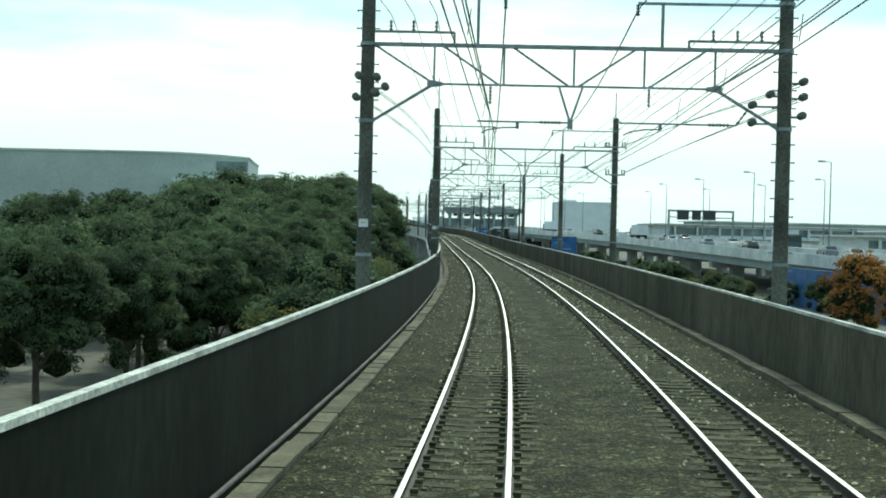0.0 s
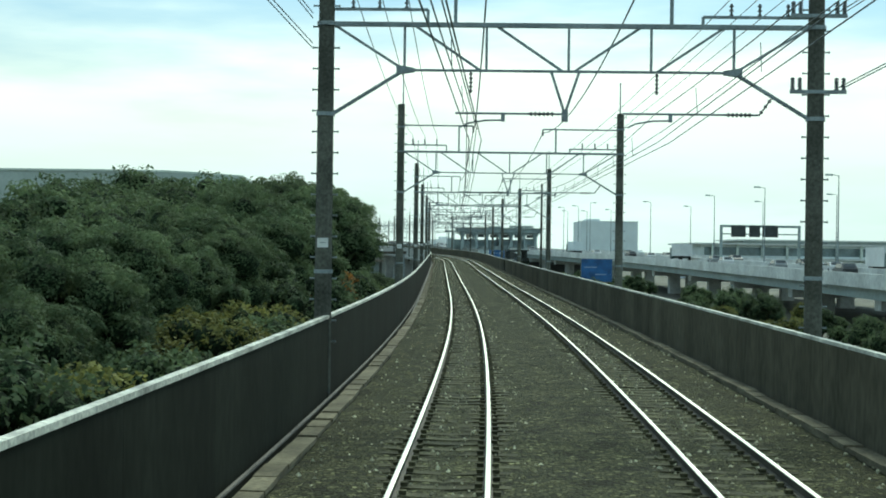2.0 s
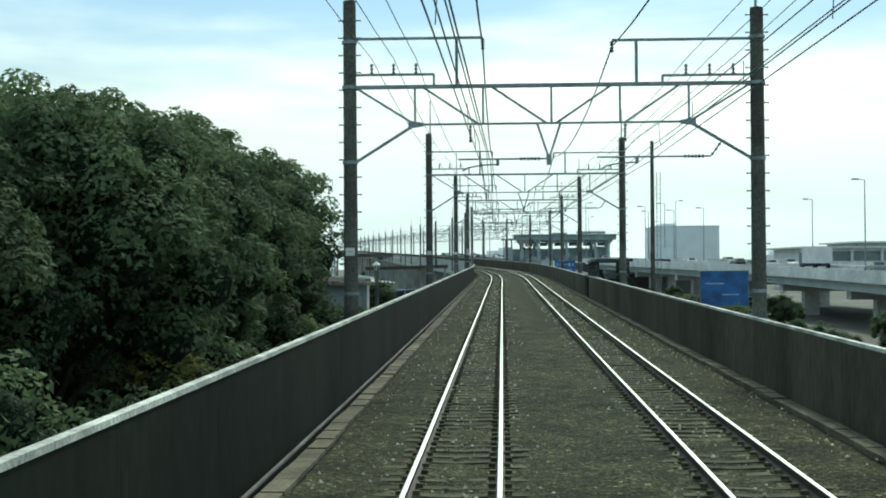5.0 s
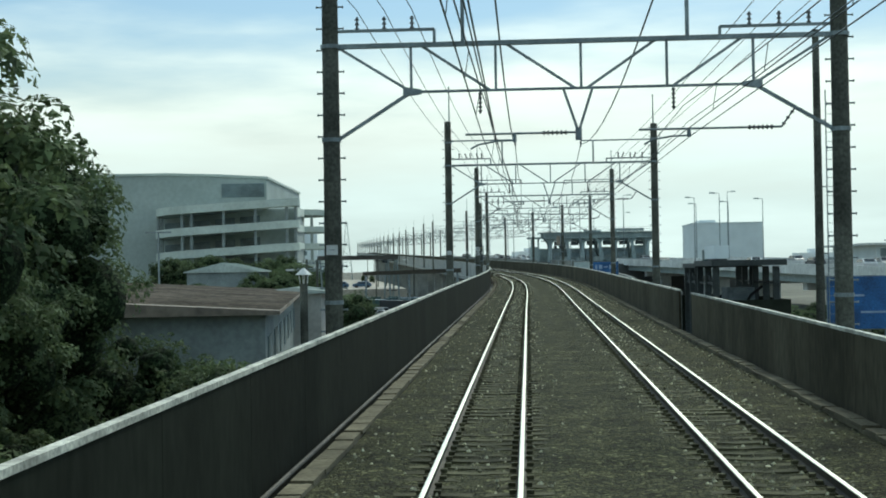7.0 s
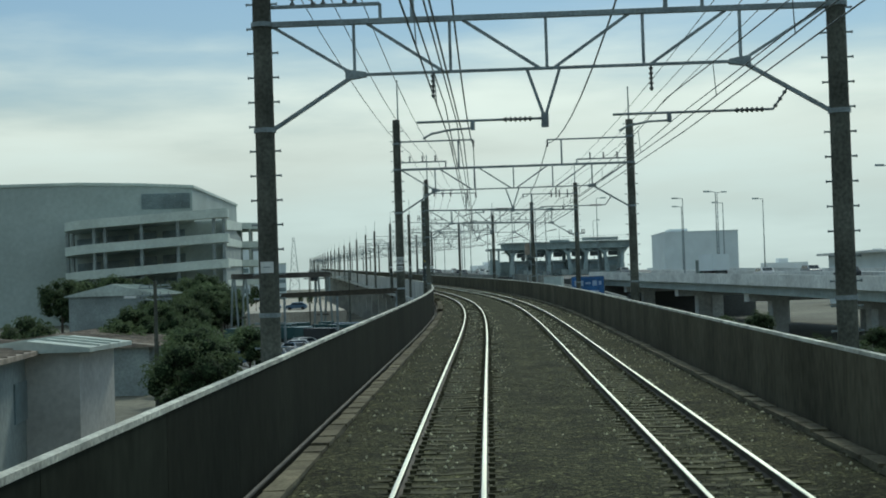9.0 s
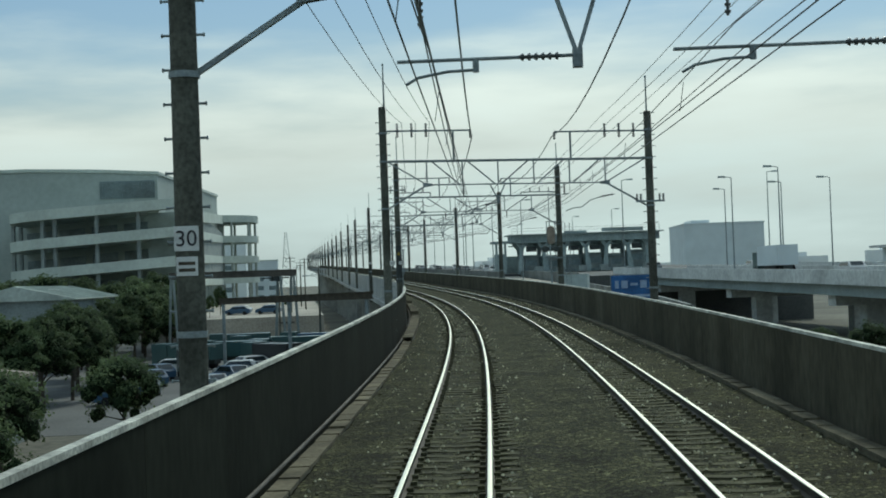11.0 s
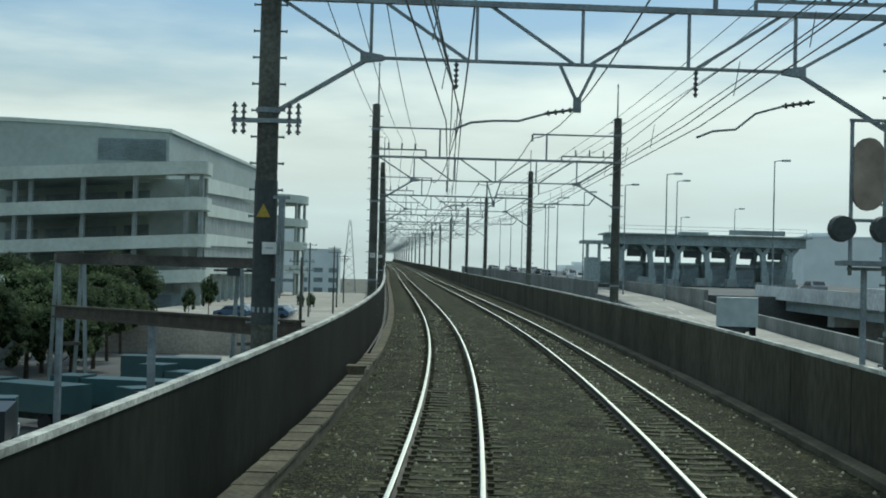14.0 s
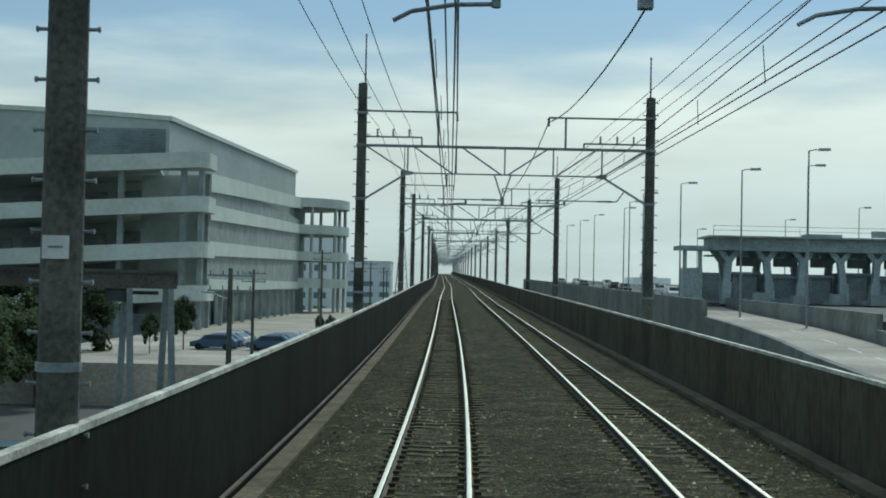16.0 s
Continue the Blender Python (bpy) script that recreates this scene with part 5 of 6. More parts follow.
def truck(m, body, label, group, length=7.5, high=3.3):
    g = thing("truck", label, "truck", group, m=m)
    part("cargo_box", boxes((-1.2, 1.2, -length + 2.0, 1.6, 1.0, high)), body, g)
    bm = bmesh.new()
    box(bm, -1.1, 1.1, 1.8, 3.6, 0.55, 2.6)
    part("cab", bm, "car_teal", g)
    part("windscreen", boxes((-1.0, 1.0, 3.6, 3.63, 1.5, 2.35)), "glass", g)
    part("chassis", boxes((-0.5, 0.5, -length + 2.0, 3.3, 0.55, 0.98)), "dark", g)
    for x in (-1, 1):
        for y in (-length + 3.2, 2.6):
            bm = bmesh.new()
            bar(bm, (x * 0.75, y, 0.5), (x * 1.1, y, 0.5), 0.5, sides=14)
            part("wheel", bm, "rubber", g)
    return g


base_cars = [car(by(150, 43.8), "car_white", "white passenger car on the expressway", "cars on the expressway"),
             car(by(171, 47.3), "car_grey", "grey passenger car on the expressway", "cars on the expressway"),
             car(by(198, 44.0), "car_black", "black passenger car on the expressway", "cars on the expressway")]
for k, (s, d) in enumerate(((215, 47.5), (228, 43.9), (246, 52.3), (262, 44.1), (284, 47.2), (303, 56.0), (322, 43.8), (338, 52.0), (352, 47.4), (371, 44.0), (386, 56.2), (405, 47.2), (424, 52.2), (448, 44.0), (128, 56.0), (110, 52.2))):
    m = by(s, d, turn=180 if d > 50 else 0)
    copy_thing(base_cars[k % 3], m)
truck(by(208, 52.3, turn=180), "white", "white box truck on the expressway", "trucks on the expressway")
truck(by(312, 47.4), "white", "pale box truck on the expressway", "trucks on the expressway")
truck(by(394, 44), "facade_hazed", "grey box truck on the expressway", "trucks on the expressway")
lot = [car(by(345, -12, level=GROUND, turn=80), p, lab, "cars in the yard") for p, lab in (("car_white", "white car parked in the yard"), ("car_blue", "dark blue car parked in the yard"), ("car_grey", "grey car parked in the yard"))]
for k, ob in enumerate(lot):
    place(ob, by(372 + 3.2 * k, -11.5, level=GROUND, turn=85))
rng = random.Random(8)
for k in range(15):
    r_, c = divmod(k, 5)
    copy_thing(lot[rng.randrange(3)], by(338 + 8.3 * c + rng.uniform(-1.5, 1.5), -10.5 - 6.0 * r_ + rng.uniform(-1, 1), level=GROUND, turn=rng.choice((84, 30, 8, 120)) + rng.uniform(-8, 8)))
for k in range(10):
    copy_thing(lot[rng.randrange(3)], at(480 + 3.1 * (k % 5) + rng.uniform(-0.3, 0.3), -21.6 + 5.2 * (k // 5), turn=86 + rng.uniform(-3, 3), level=-0.75))
truck(by(392, -15, level=GROUND, turn=70), "car_teal", "teal flatbed truck parked in the yard", "trucks in the yard", 6.0, 2.2)
truck(by(398, -9.5, level=GROUND, turn=75), "car_blue", "blue truck parked in the yard", "trucks in the yard", 6.0, 2.4)
for s, d, q in ((372, -13.5, 40), (381, -18, 75), (386.5, -10.5, 100), (364, -20.5, 10), (377, -22, 60), (402, -18, 95)):
    truck(by(s, d, level=GROUND, turn=q), "car_teal" if q > 50 else "car_black", "dark truck parked in the yard", "trucks in the yard", 5.5, 2.5)
bm = bmesh.new()
sweep(bm, [(-60, GROUND + 0.004), (-7, GROUND + 0.004), (-7, GROUND + 0.02), (-60, GROUND + 0.02)], 322, 540, 12, level=True)
tagged(part("pavement", bm, "asphalt"), "worn grey asphalt yard beside the viaduct", "pavement", kind="structure")
bm = bmesh.new()
sweep(bm, [(-24, GROUND + 0.03), (-8, GROUND + 0.03), (-8, GROUND + 0.04), (-24, GROUND + 0.04)], 415, 455, 12, level=True)
tagged(part("road", bm, "lit_road"), "pale concrete service road beside the warehouse", "road", kind="structure")
FORECOURT = -0.75
bm = bmesh.new()
sweep(bm, [(-36, GROUND - 0.5), (-7.4, GROUND - 0.5), (-7.4, FORECOURT), (-36, FORECOURT)], 455, 760, 12, level=True)
tagged(part("forecourt", bm, "lit_road"), "raised pale concrete forecourt before the warehouse", "pavement", kind="structure")


# row of trees along the foot of the warehouse
row = random.Random(17)
for k in range(9):
    a = radians(26.4 + 1.7 * k + row.uniform(-0.3, 0.3))
    reach = 135 + row.uniform(-5, 5) - 1.5 * k
    high, sort = row.uniform(9.6, 10.9), k % 5
    scale = high / (9.0, 10.5, 11.5, 8.0, 12.5)[sort]
    plant(BACK[sort], "leafy tree in a row before the warehouse", Matrix.Translation((-25.0 - reach * math.sin(a), 337.5 + reach * math.cos(a), GROUND)) @ Matrix.Rotation(k * 1.7, 4, "Z") @ Matrix.Scale(scale, 4), group="trees by the warehouse")

for s, d, k, sc in ((479, -24.3, 3, 0.62), (470, -25.5, 0, 0.4), (512, -13.5, 3, 0.36), (520, -15.5, 0, 0.3)):
    plant(BACK[k], "young leafy tree on the forecourt", at(s, d, level=-0.8, turn=s * 47) @ Matrix.Scale(sc, 4) @ Matrix.Diagonal((0.6, 0.6, 1, 1)), group="young trees on the forecourt")

# ---- yard: crane, girder, sheds, poles ----
def portal_crane():
    a, b = along(403.0, -24.4), along(408.3, -11.8)
    a.z = b.z = 0
    u = (b - a).normalized()
    m = Matrix.Translation((b.x, b.y, GROUND)) @ Matrix.Rotation(math.atan2(u.y, u.x), 4, "Z")
    g = thing("portal_crane", "weathered grey portal crane with splayed legs", "crane", m=m)
    top, span = 5.8 - GROUND, (b - a).length + 1
    bm = bmesh.new()
    for y in (-0.45, 0.45):
        beam(bm, (-span, y, top), (0.4, y, top), 0.16, 0.14)
        beam(bm, (-span, y, top - 0.62), (0.4, y, top - 0.62), 0.16, 0.14)
        beam(bm, (-span, y, top - 0.31), (0.4, y, top - 0.31), 0.04, 0.5)
    for i in range(13):
        x0 = -span + (span + 0.4) * i / 12
        beam(bm, (x0, -0.5, top - 0.31), (x0, 0.5, top - 0.31), 0.08, 0.5)
    part("girder", bm, "weathered", g)
    for x in (-span + 1.0, -0.7):
        for w in (-0.85, 0.85):
            for y in (-1, 1):
                bm = bmesh.new()
                beam(bm, (x + w, y * 0.4, top - 0.6), (x + w - y * 0.22, y * 1.1, 0.2), 0.24, 0.24)
                part("leg", bm, "shed", g, "pale weathered leg")
        bm = bmesh.new()
        beam(bm, (x - 0.85, 0.0, 3.6), (x + 0.85, 0.0, 3.6), 0.5, 0.22)
        part("tie_beam", bm, "weathered", g)
        bm = bmesh.new()
        box(bm, x - 1.2, x + 1.2, -1.5, 1.5, 0.0, 0.3)
        part("sill_beam", bm, "weathered", g)
    part("hoist", boxes((-2.4, -1.4, -0.4, 0.4, top - 1.25, top - 0.7)), "dark", g)
    part("hoist_rail", boxes((-3.2, -0.2, 0.3, 1.1, top - 0.95, top - 0.8)), "dark", g)
    return g


portal_crane()


def yard_girder():
    a, b = beside(366.0, -18.0), beside(343.4, -4.6)
    g = thing("yard_girder", "long rusty steel girder on posts across the yard", "girder")
    bm = bmesh.new()
    za, zb = 3.0, 3.3
    p, q = Vector((a.x, a.y, za)), Vector((b.x, b.y, zb))
    beam(bm, p, q, 0.3, 0.08)
    beam(bm, p - Vector((0, 0, 0.5)), q - Vector((0, 0, 0.5)), 0.3, 0.08)
    beam(bm, p - Vector((0, 0, 0.25)), q - Vector((0, 0, 0.25)), 0.05, 0.5)
    part("rail_beam", bm, "rail", g)
    for f in (0.03, 0.5, 0.97):
        w = p.lerp(q, f)
        bm = bmesh.new()
        beam(bm, (w.x, w.y, GROUND), (w.x, w.y, w.z - 0.5), 0.25, 0.25)
        part("post", bm, "galv", g)
    return g


yard_girder()


def shed(s, d, w, l, wall_h, roof_h, label, roof="roof", wall="shed", turn=0.0):
    g = thing("shed", label, "shed", "sheds beside the viaduct", m=by(s, d, level=GROUND, turn=turn))
    part("wall", boxes((-w, 0, 0, l, 0, wall_h)), wall, g)
    bm = bmesh.new()
    e = 0.5
    pts = [(-w - e, wall_h), (e, wall_h), (e, wall_h + 0.14), (-w / 2, roof_h + 0.14), (-w - e, wall_h + 0.14)]
    lo, hi = [bm.verts.new((x, -e, z)) for x, z in pts], [bm.verts.new((x, l + e, z)) for x, z in pts]
    for i in range(5):
        bm.faces.new((lo[i], lo[(i + 1) % 5], hi[(i + 1) % 5], hi[i]))
    bm.faces.new(lo[::-1])
    bm.faces.new(hi)
    part("roof", bm, roof, g)
    n = int(l // 1.2)
    for k in range(n):
        bm = bmesh.new()
        for x0, x1 in ((e, -w / 2), (-w - e, -w / 2)):
            beam(bm, (x0, 0.6 + 1.2 * k, wall_h + 0.17), (x1, 0.6 + 1.2 * k, roof_h + 0.17), 0.06, 0.05)
        part("roof_seam", bm, roof, g)
    for k in range(int(l // 6)):
        part("window", boxes((-0.02, 0.05, 1.5 + 6 * k, 4 + 6 * k, wall_h - 2.0, wall_h - 0.8)), "dim", g)
    return g


shed(201.5, -8.2, 30, 46, 5.85, 6.8, "long shed with a flat brown metal roof", turn=8.3)
shed(240, -12.2, 3.0, 4, 5.9, 6.15, "small cream walled hut beside the shed", "slab", "pale")
g = shed(391.5, -35.5, 12, 36, 7.3, 8.8, "grey shed with a pale roof light", "slab", "shed")
bm = bmesh.new()
w = [bm.verts.new(p) for p in ((-0.6, 8, 7.56), (-0.6, 18, 7.56), (-4.2, 18, 8.46), (-4.2, 8, 8.46))]
w2 = [bm.verts.new(q.co + Vector((0, 0, 0.09))) for q in w]
for i in range(4):
    bm.faces.new((w[i], w[(i + 1) % 4], w2[(i + 1) % 4], w2[i]))
bm.faces.new(w[::-1])
bm.faces.new(w2)
part("roof_light", bm, "plate", g, "pale translucent roof light")
shed(300, -24, 14, 14, 3.6, 4.6, "low shed with a dull brown roof")
bm = bmesh.new()
bar(bm, (0, 0, 0), (0, 0, 6.8), 0.17, 0.16, 14)
chimney = thing("vent_stack", "grey concrete vent stack with a metal cap", "vent", m=at(215.3, -8.4, level=GROUND))
part("shaft", bm, "pole", chimney)
bm = bmesh.new()
bar(bm, (0, 0, 7.15), (0, 0, 7.42), 0.34, 0.05, 14)
for q in range(4):
    bar(bm, (0.14 * math.cos(q * 1.57), 0.14 * math.sin(q * 1.57), 6.78), (0.2 * math.cos(q * 1.57), 0.2 * math.sin(q * 1.57), 7.2), 0.02)
part("cap", bm, "plate", chimney)


def utility_pole(s, d, height, lamp=False):
    g = thing("utility_pole", "slender concrete utility pole with crossarms", "utility pole", "poles in the yards", m=by(s, d, level=GROUND))
    bm = bmesh.new()
    bar(bm, (0, 0, 0), (0, 0, height), 0.15, 0.09, 10)
    part("pole", bm, "pole", g)
    for z in (height - 0.3, height - 0.9):
        bm = bmesh.new()
        beam(bm, (-0.9, 0, z), (0.9, 0, z), 0.08, 0.08)
        arm = part("crossarm", bm, "galv", g)
        for x in (-0.8, -0.3, 0.3, 0.8):
            bm = bmesh.new()
            insulator(bm, (x, 0, z + 0.03), (x, 0, z + 0.2), 0.04, 2)
            part("insulator", bm, "insul", arm)
    if lamp:
        bm = bmesh.new()
        tube(bm, [(0, 0, height - 1.3), (-0.7, 0, height - 1.0), (-1.3, 0, height - 0.95)], 0.03, 5)
        part("lamp_arm", bm, "galv", g)
        part("lamp_head", boxes((-1.9, -1.2, -0.14, 0.14, height - 1.05, height - 0.9)), "white", g)
    return g


for s, d, h in ((281, -19.5, 8.4), (270, -17, 8.2), (399, -8.6, 10.0), (444, -14.0, 10.5), (482, -12.5, 13.0), (500, -10, 13.0), (540, -11, 13.0), (580, -11, 13.0), (620, -12, 13.0)):
    utility_pole(s, d, h, s in (281, 399))

# ---- beside the eastern parapet ----
g = thing("equipment_shelter", "dark open steel shelter in a recess of the parapet", "shelter", m=at(203.6, 6.3, 0))
for x in (0.32, 2.2):
    for y in (0.3, 2.2, 4.3, 5.0, 6.6, 8.1):
        part("leg", boxes((x - 0.1, x + 0.1, y - 0.08, y + 0.08, -0.2, 2.25)), "dark", g)
for y0, y1 in ((0.3, 2.2), (5.0, 6.6), (6.6, 8.1)):
    bm = bmesh.new()
    beam(bm, (0.32, y0, 1.35), (0.32, y1, 2.05), 0.06, 0.06)
    part("brace", bm, "dark", g)
for x in (0.32, 2.2):
    bm = bmesh.new()
    beam(bm, (x, 0.1, 1.72), (x, 8.4, 1.72), 0.07, 0.07)
    part("rail_beam", bm, "dark", g)
part("roof", boxes((0.15, 2.5, 0.0, 4.6, 2.28, 2.46)), "dark", g)
part("roof", boxes((0.2, 2.5, 4.62, 8.6, 2.22, 2.38)), "dark", g)
part("cable_box", boxes((1.0, 1.9, 2.6, 4.0, -0.2, 1.55)), "galv", g, "dull grey cable box")
part("platform", boxes((0.15, 2.6, 0.0, 8.4, -0.5, -0.2)), "deck", g)
part("back_wall", boxes((2.45, 2.6, 0.0, 8.4, -0.2, 1.2)), "wall", g)
for y in (0.0, 8.25):
    part("side_wall", boxes((0.12, 2.45, y, y + 0.15, -0.2, 1.2)), "wall", g)
bm = bmesh.new()
tube(bm, [(1.9, 1.2, 1.6), (1.7, 2.2, 1.3), (1.5, 3.0, 0.7), (1.5, 3.4, 0.2)], 0.05, 6)
part("cable", bm, "ink", g)
for y in (0.8, 7.6):
    bm = bmesh.new()
    beam(bm, (1.2, y, -0.5), (1.2, y, GROUND - along(203).z), 0.3, 0.3)
    part("column", bm, "galv", g)

g = thing("yard_pole", "thin pole with a short flat crossbar", "pole", m=by(249.5, -25.0, level=GROUND))
bm = bmesh.new()
bar(bm, (0, 0, 0), (0, 0, 10.1), 0.08, 0.06, 8)
part("pole", bm, "galv", g)
part("crossbar", boxes((-0.9, 0.9, -0.1, 0.1, 10.1, 10.22)), "galv", g)

g = thing("antenna_pole", "tall slender steel pole with a ladder beside it", "pole", m=by(201.5, 10.3, level=GROUND))
bm = bmesh.new()
bar(bm, (0, 0, 0), (0, 0, 15.0), 0.17, 0.11, 12)
part("pole", bm, "pole", g)
bm = bmesh.new()
for x in (0.28, 0.52):
    bar(bm, (x, 0, 0.5), (x, 0, 13), 0.02)
for k in range(40):
    bar(bm, (0.28, 0, 0.8 + 0.3 * k), (0.52, 0, 0.8 + 0.3 * k), 0.012, sides=4)
for k in range(6):
    bar(bm, (0, 0, 1 + 2.2 * k), (0.28, 0, 1 + 2.2 * k), 0.02)
part("ladder", bm, "galv", g)


def blue_sign(s, d, w, z0, z1, label, bars):
    v = beside(s, d)
    g = thing("blue_sign", label, "sign", "blue panels below the line", m=by(s, d, level=0))
    part("panel", boxes((0, w, 0, 0.08, z0, z1)), "blue", g)
    part("edge", boxes((-0.06, w + 0.06, 0.085, 0.14, z0 - 0.06, z1 + 0.06)), "galv", g)
    for x in (w * 0.2, w * 0.8):
        bm = bmesh.new()
        bar(bm, (x, 0.22, GROUND), (x, 0.22, z1 - 0.1), 0.08, sides=8)
        part("post", bm, "galv", g)
    for x0, x1, y0, y1 in bars:
        part("lettering", boxes((w * x0, w * x1, -0.012, 0.0, z0 + (z1 - z0) * y0, z0 + (z1 - z0) * y1)), "faded", g)
    return g


blue_sign(241, 19.0, 4.4, -0.8, 2.4, "large blue panel with faint pale markings", [(0.1, 0.5, 0.62, 0.66), (0.45, 0.8, 0.3, 0.34)])
blue_sign(336.5, 12.6, 3.3, 2.0, 3.85, "blue road sign with illegible white lettering", [(0.08, 0.16, 0.5, 0.8), (0.22, 0.36, 0.5, 0.8), (0.42, 0.58, 0.6, 0.7), (0.64, 0.78, 0.5, 0.8), (0.84, 0.92, 0.55, 0.75), (0.15, 0.4, 0.15, 0.25), (0.5, 0.85, 0.15, 0.25)])

# hoarding below the expressway
bm = bmesh.new()
sweep(bm, rect(34.0, 34.1, GROUND - 0.2, GROUND + 3.9), 40, 149, 6, level=True)
tagged(part("blue_hoarding", bm, "blue"), "long blue hoarding under the expressway", "hoarding")


# slip road beside the viaduct, rising into the toll plaza
SLIP_S, SLIP_D, SLIP_Z = (340, 381, 430, 446, 464, 503), (14.5, 19.7, 24.7, 26.9, 27.4, 27.4), 2.2


def slip(s, off=0.0, z=SLIP_Z):
    v = along(s, float(np.interp(s, SLIP_S, SLIP_D)) + off)
    fall = float(np.interp(s, (340, 400, 446, 464, 494, 503), (-1.5, -0.7, 0, 0.7, 1.5, 1.9))) if z > GROUND else 0.0
    return Vector((v.x, v.y, z + fall))


def strip(bm, s0, s1, step, d0, d1, z0, z1, level=False):
    """A solid band beside the slip road's centre line. level: at heights above the railway's own."""
    n = max(1, int(round((s1 - s0) / step)))
    ring = []
    for k in range(n + 1):
        s = s0 + (s1 - s0) * k / n
        row = [slip(s, d, z) for d, z in ((d0, z0), (d1, z0), (d1, z1), (d0, z1))]
        if level:
            for p, z in zip(row, (z0, z0, z1, z1)):
                p.z = max(GROUND, along(s).z + z)
        ring.append([bm.verts.new(p) for p in row])
    for a, b in zip(ring, ring[1:]):
        for i in range(4):
            bm.faces.new((a[i], a[(i + 1) % 4], b[(i + 1) % 4], b[i]))
    bm.faces.new(ring[0][::-1])
    bm.faces.new(ring[-1])


ramp = tagged(thing("slip_road", "sunlit two-lane slip road between concrete walls", "road"), kind="structure")
bm = bmesh.new()
strip(bm, 340, 503, 8, -3.6, 3.0, GROUND, SLIP_Z)
part("roadway", bm, "lit_road", ramp)
bm = bmesh.new()
strip(bm, 340, 476, 8, -4.1, -3.65, GROUND, SLIP_Z + 0.18)
part("near_wall", bm, "stained", ramp, "grey concrete edge wall")
bm = bmesh.new()
strip(bm, 340, 447, 8, 3.05, 3.4, GROUND, SLIP_Z + 0.95)
part("far_wall", bm, "stained", ramp, "grey concrete barrier")
for k in range(16):
    bm = bmesh.new()
    strip(bm, 345 + 10 * k, 350 + 10 * k, 5, -0.07, 0.07, SLIP_Z + 0.004, SLIP_Z + 0.01)
    part("lane_mark", bm, "paint", ramp)
bm = bmesh.new()
strip(bm, 448, 504, 8, 3.9, 40, -30, -0.2, True)
sweep(bm, rect(23.8, 78, -1.1, -0.2), 504.2, 760, 8)
tagged(part("plaza", bm, "asphalt"), "wide grey asphalt toll plaza", "plaza", kind="structure")
bm = bmesh.new()
sweep(bm, rect(40.0, 40.4, -0.19, 0.6), 520, 740, 8)
tagged(part("plaza_barrier", bm, "barrier"), "long pale barrier across the toll plaza", "barrier", kind="structure")
for k, (s, d) in enumerate(((522, 28), (531, 33), (540, 36.5), (548, 30), (566, 27.5), (575, 46), (585, 35), (596, 29.5), (612, 38), (618, 31), (630, 27.6), (644, 34), (662, 30), (670, 37), (685, 28), (700, 33), (716, 29.5))):
    copy_thing(base_cars[(k * 2) % 3], at(s, d, -0.2, 0 if k % 2 else 180))
bm = bmesh.new()
strip(bm, 448, 504, 8, 3.4, 3.85, -30, 0.35, True)
sweep(bm, rect(23.3, 23.75, -12, 0.55), 476.2, 760, 8)
strip(bm, 504.3, 505.0, 1, 3.4, 42, -30, -1.15, True)
tagged(part("retaining_wall", bm, "stained"), "dark grey retaining wall under the toll plaza", "retaining wall", kind="structure")
truck(Matrix.Translation(slip(390, -1.7)) @ Matrix.Rotation(radians(-2), 4, "Z"), "girder", "small pale grey box truck on the slip road", "trucks on the slip road", 5.4, 2.7)


# overhead road signs
def sign_gantry():
    g = thing("sign_gantry", "grey road sign gantry with dark sign backs across the expressway", "sign gantry", m=by(272, 45.5, 0))
    for x in (0, 13.0):
        bm = bmesh.new()
        beam(bm, (x, 0, 0), (x, 0, 6.5), 0.4, 0.4)
        part("post", bm, "toll", g)
    bm = bmesh.new()
    beam(bm, (-0.2, 0, 6.5), (13.2, 0, 6.5), 0.35, 0.4)
    beam(bm, (-0.2, 0, 5.2), (13.2, 0, 5.2), 0.2, 0.2)
    part("beam", bm, "toll", g)
    for x0, x1 in ((1.6, 4.0), (4.6, 6.4), (6.8, 9.4)):
        part("sign_back", boxes((x0, x1, -0.35, -0.25, 4.7, 6.6)), "dark", g)
    return g


sign_gantry()

# ---- fittings on single masts ----
for i, (s, d, z) in enumerate(zip(GANTRY_S[1:12], GANTRY_D[1:12], GANTRY_Z[1:12])):
    g = thing("mast_plate", "small white number plate strapped to a mast", "plate", "plates on the masts", m=at(s, d + POST_L, -0.28 if i == 7 else 0))
    part("plate", boxes((-0.105, 0.105, -0.16, -0.147, 3.08, 3.26) if i == 7 else (-0.15, 0.15, -0.185, -0.17, 3.05, 3.35) if i == 6 else (-0.11, 0.11, -0.190, -0.176, 2.80, 2.99)), "plate", g)
    if i == 6:
        txt = bpy.data.curves.new("digits", "FONT")
        txt.body, txt.size, txt.extrude = "30", 0.27, 0.002
        txt.align_x = "CENTER"
        ob = new("digits", txt)
        dg = bpy.context.evaluated_depsgraph_get()
        me = bpy.data.meshes.new_from_object(ob.evaluated_get(dg))
        bpy.data.objects.remove(ob)
        me.materials.append(M["ink"])
        num = new("number", me)
        num.parent = g
        num.matrix_basis = pose(0, -0.19, 3.11, 90, 0, 0)
        part("lower_plate", boxes((-0.13, 0.13, -0.185, -0.17, 2.75, 2.98)), "plate", g)
        for k in range(2):
            part("lettering", boxes((-0.1, 0.1, -0.19, -0.184, 2.80 + 0.08 * k, 2.84 + 0.08 * k)), "rail", g)
    else:
        part("lettering", boxes((-0.07, 0.07, -0.165, -0.159, 3.16, 3.18) if i == 7 else (-0.06, 0.06, -0.195, -0.189, 2.89, 2.905)), "galv", g)


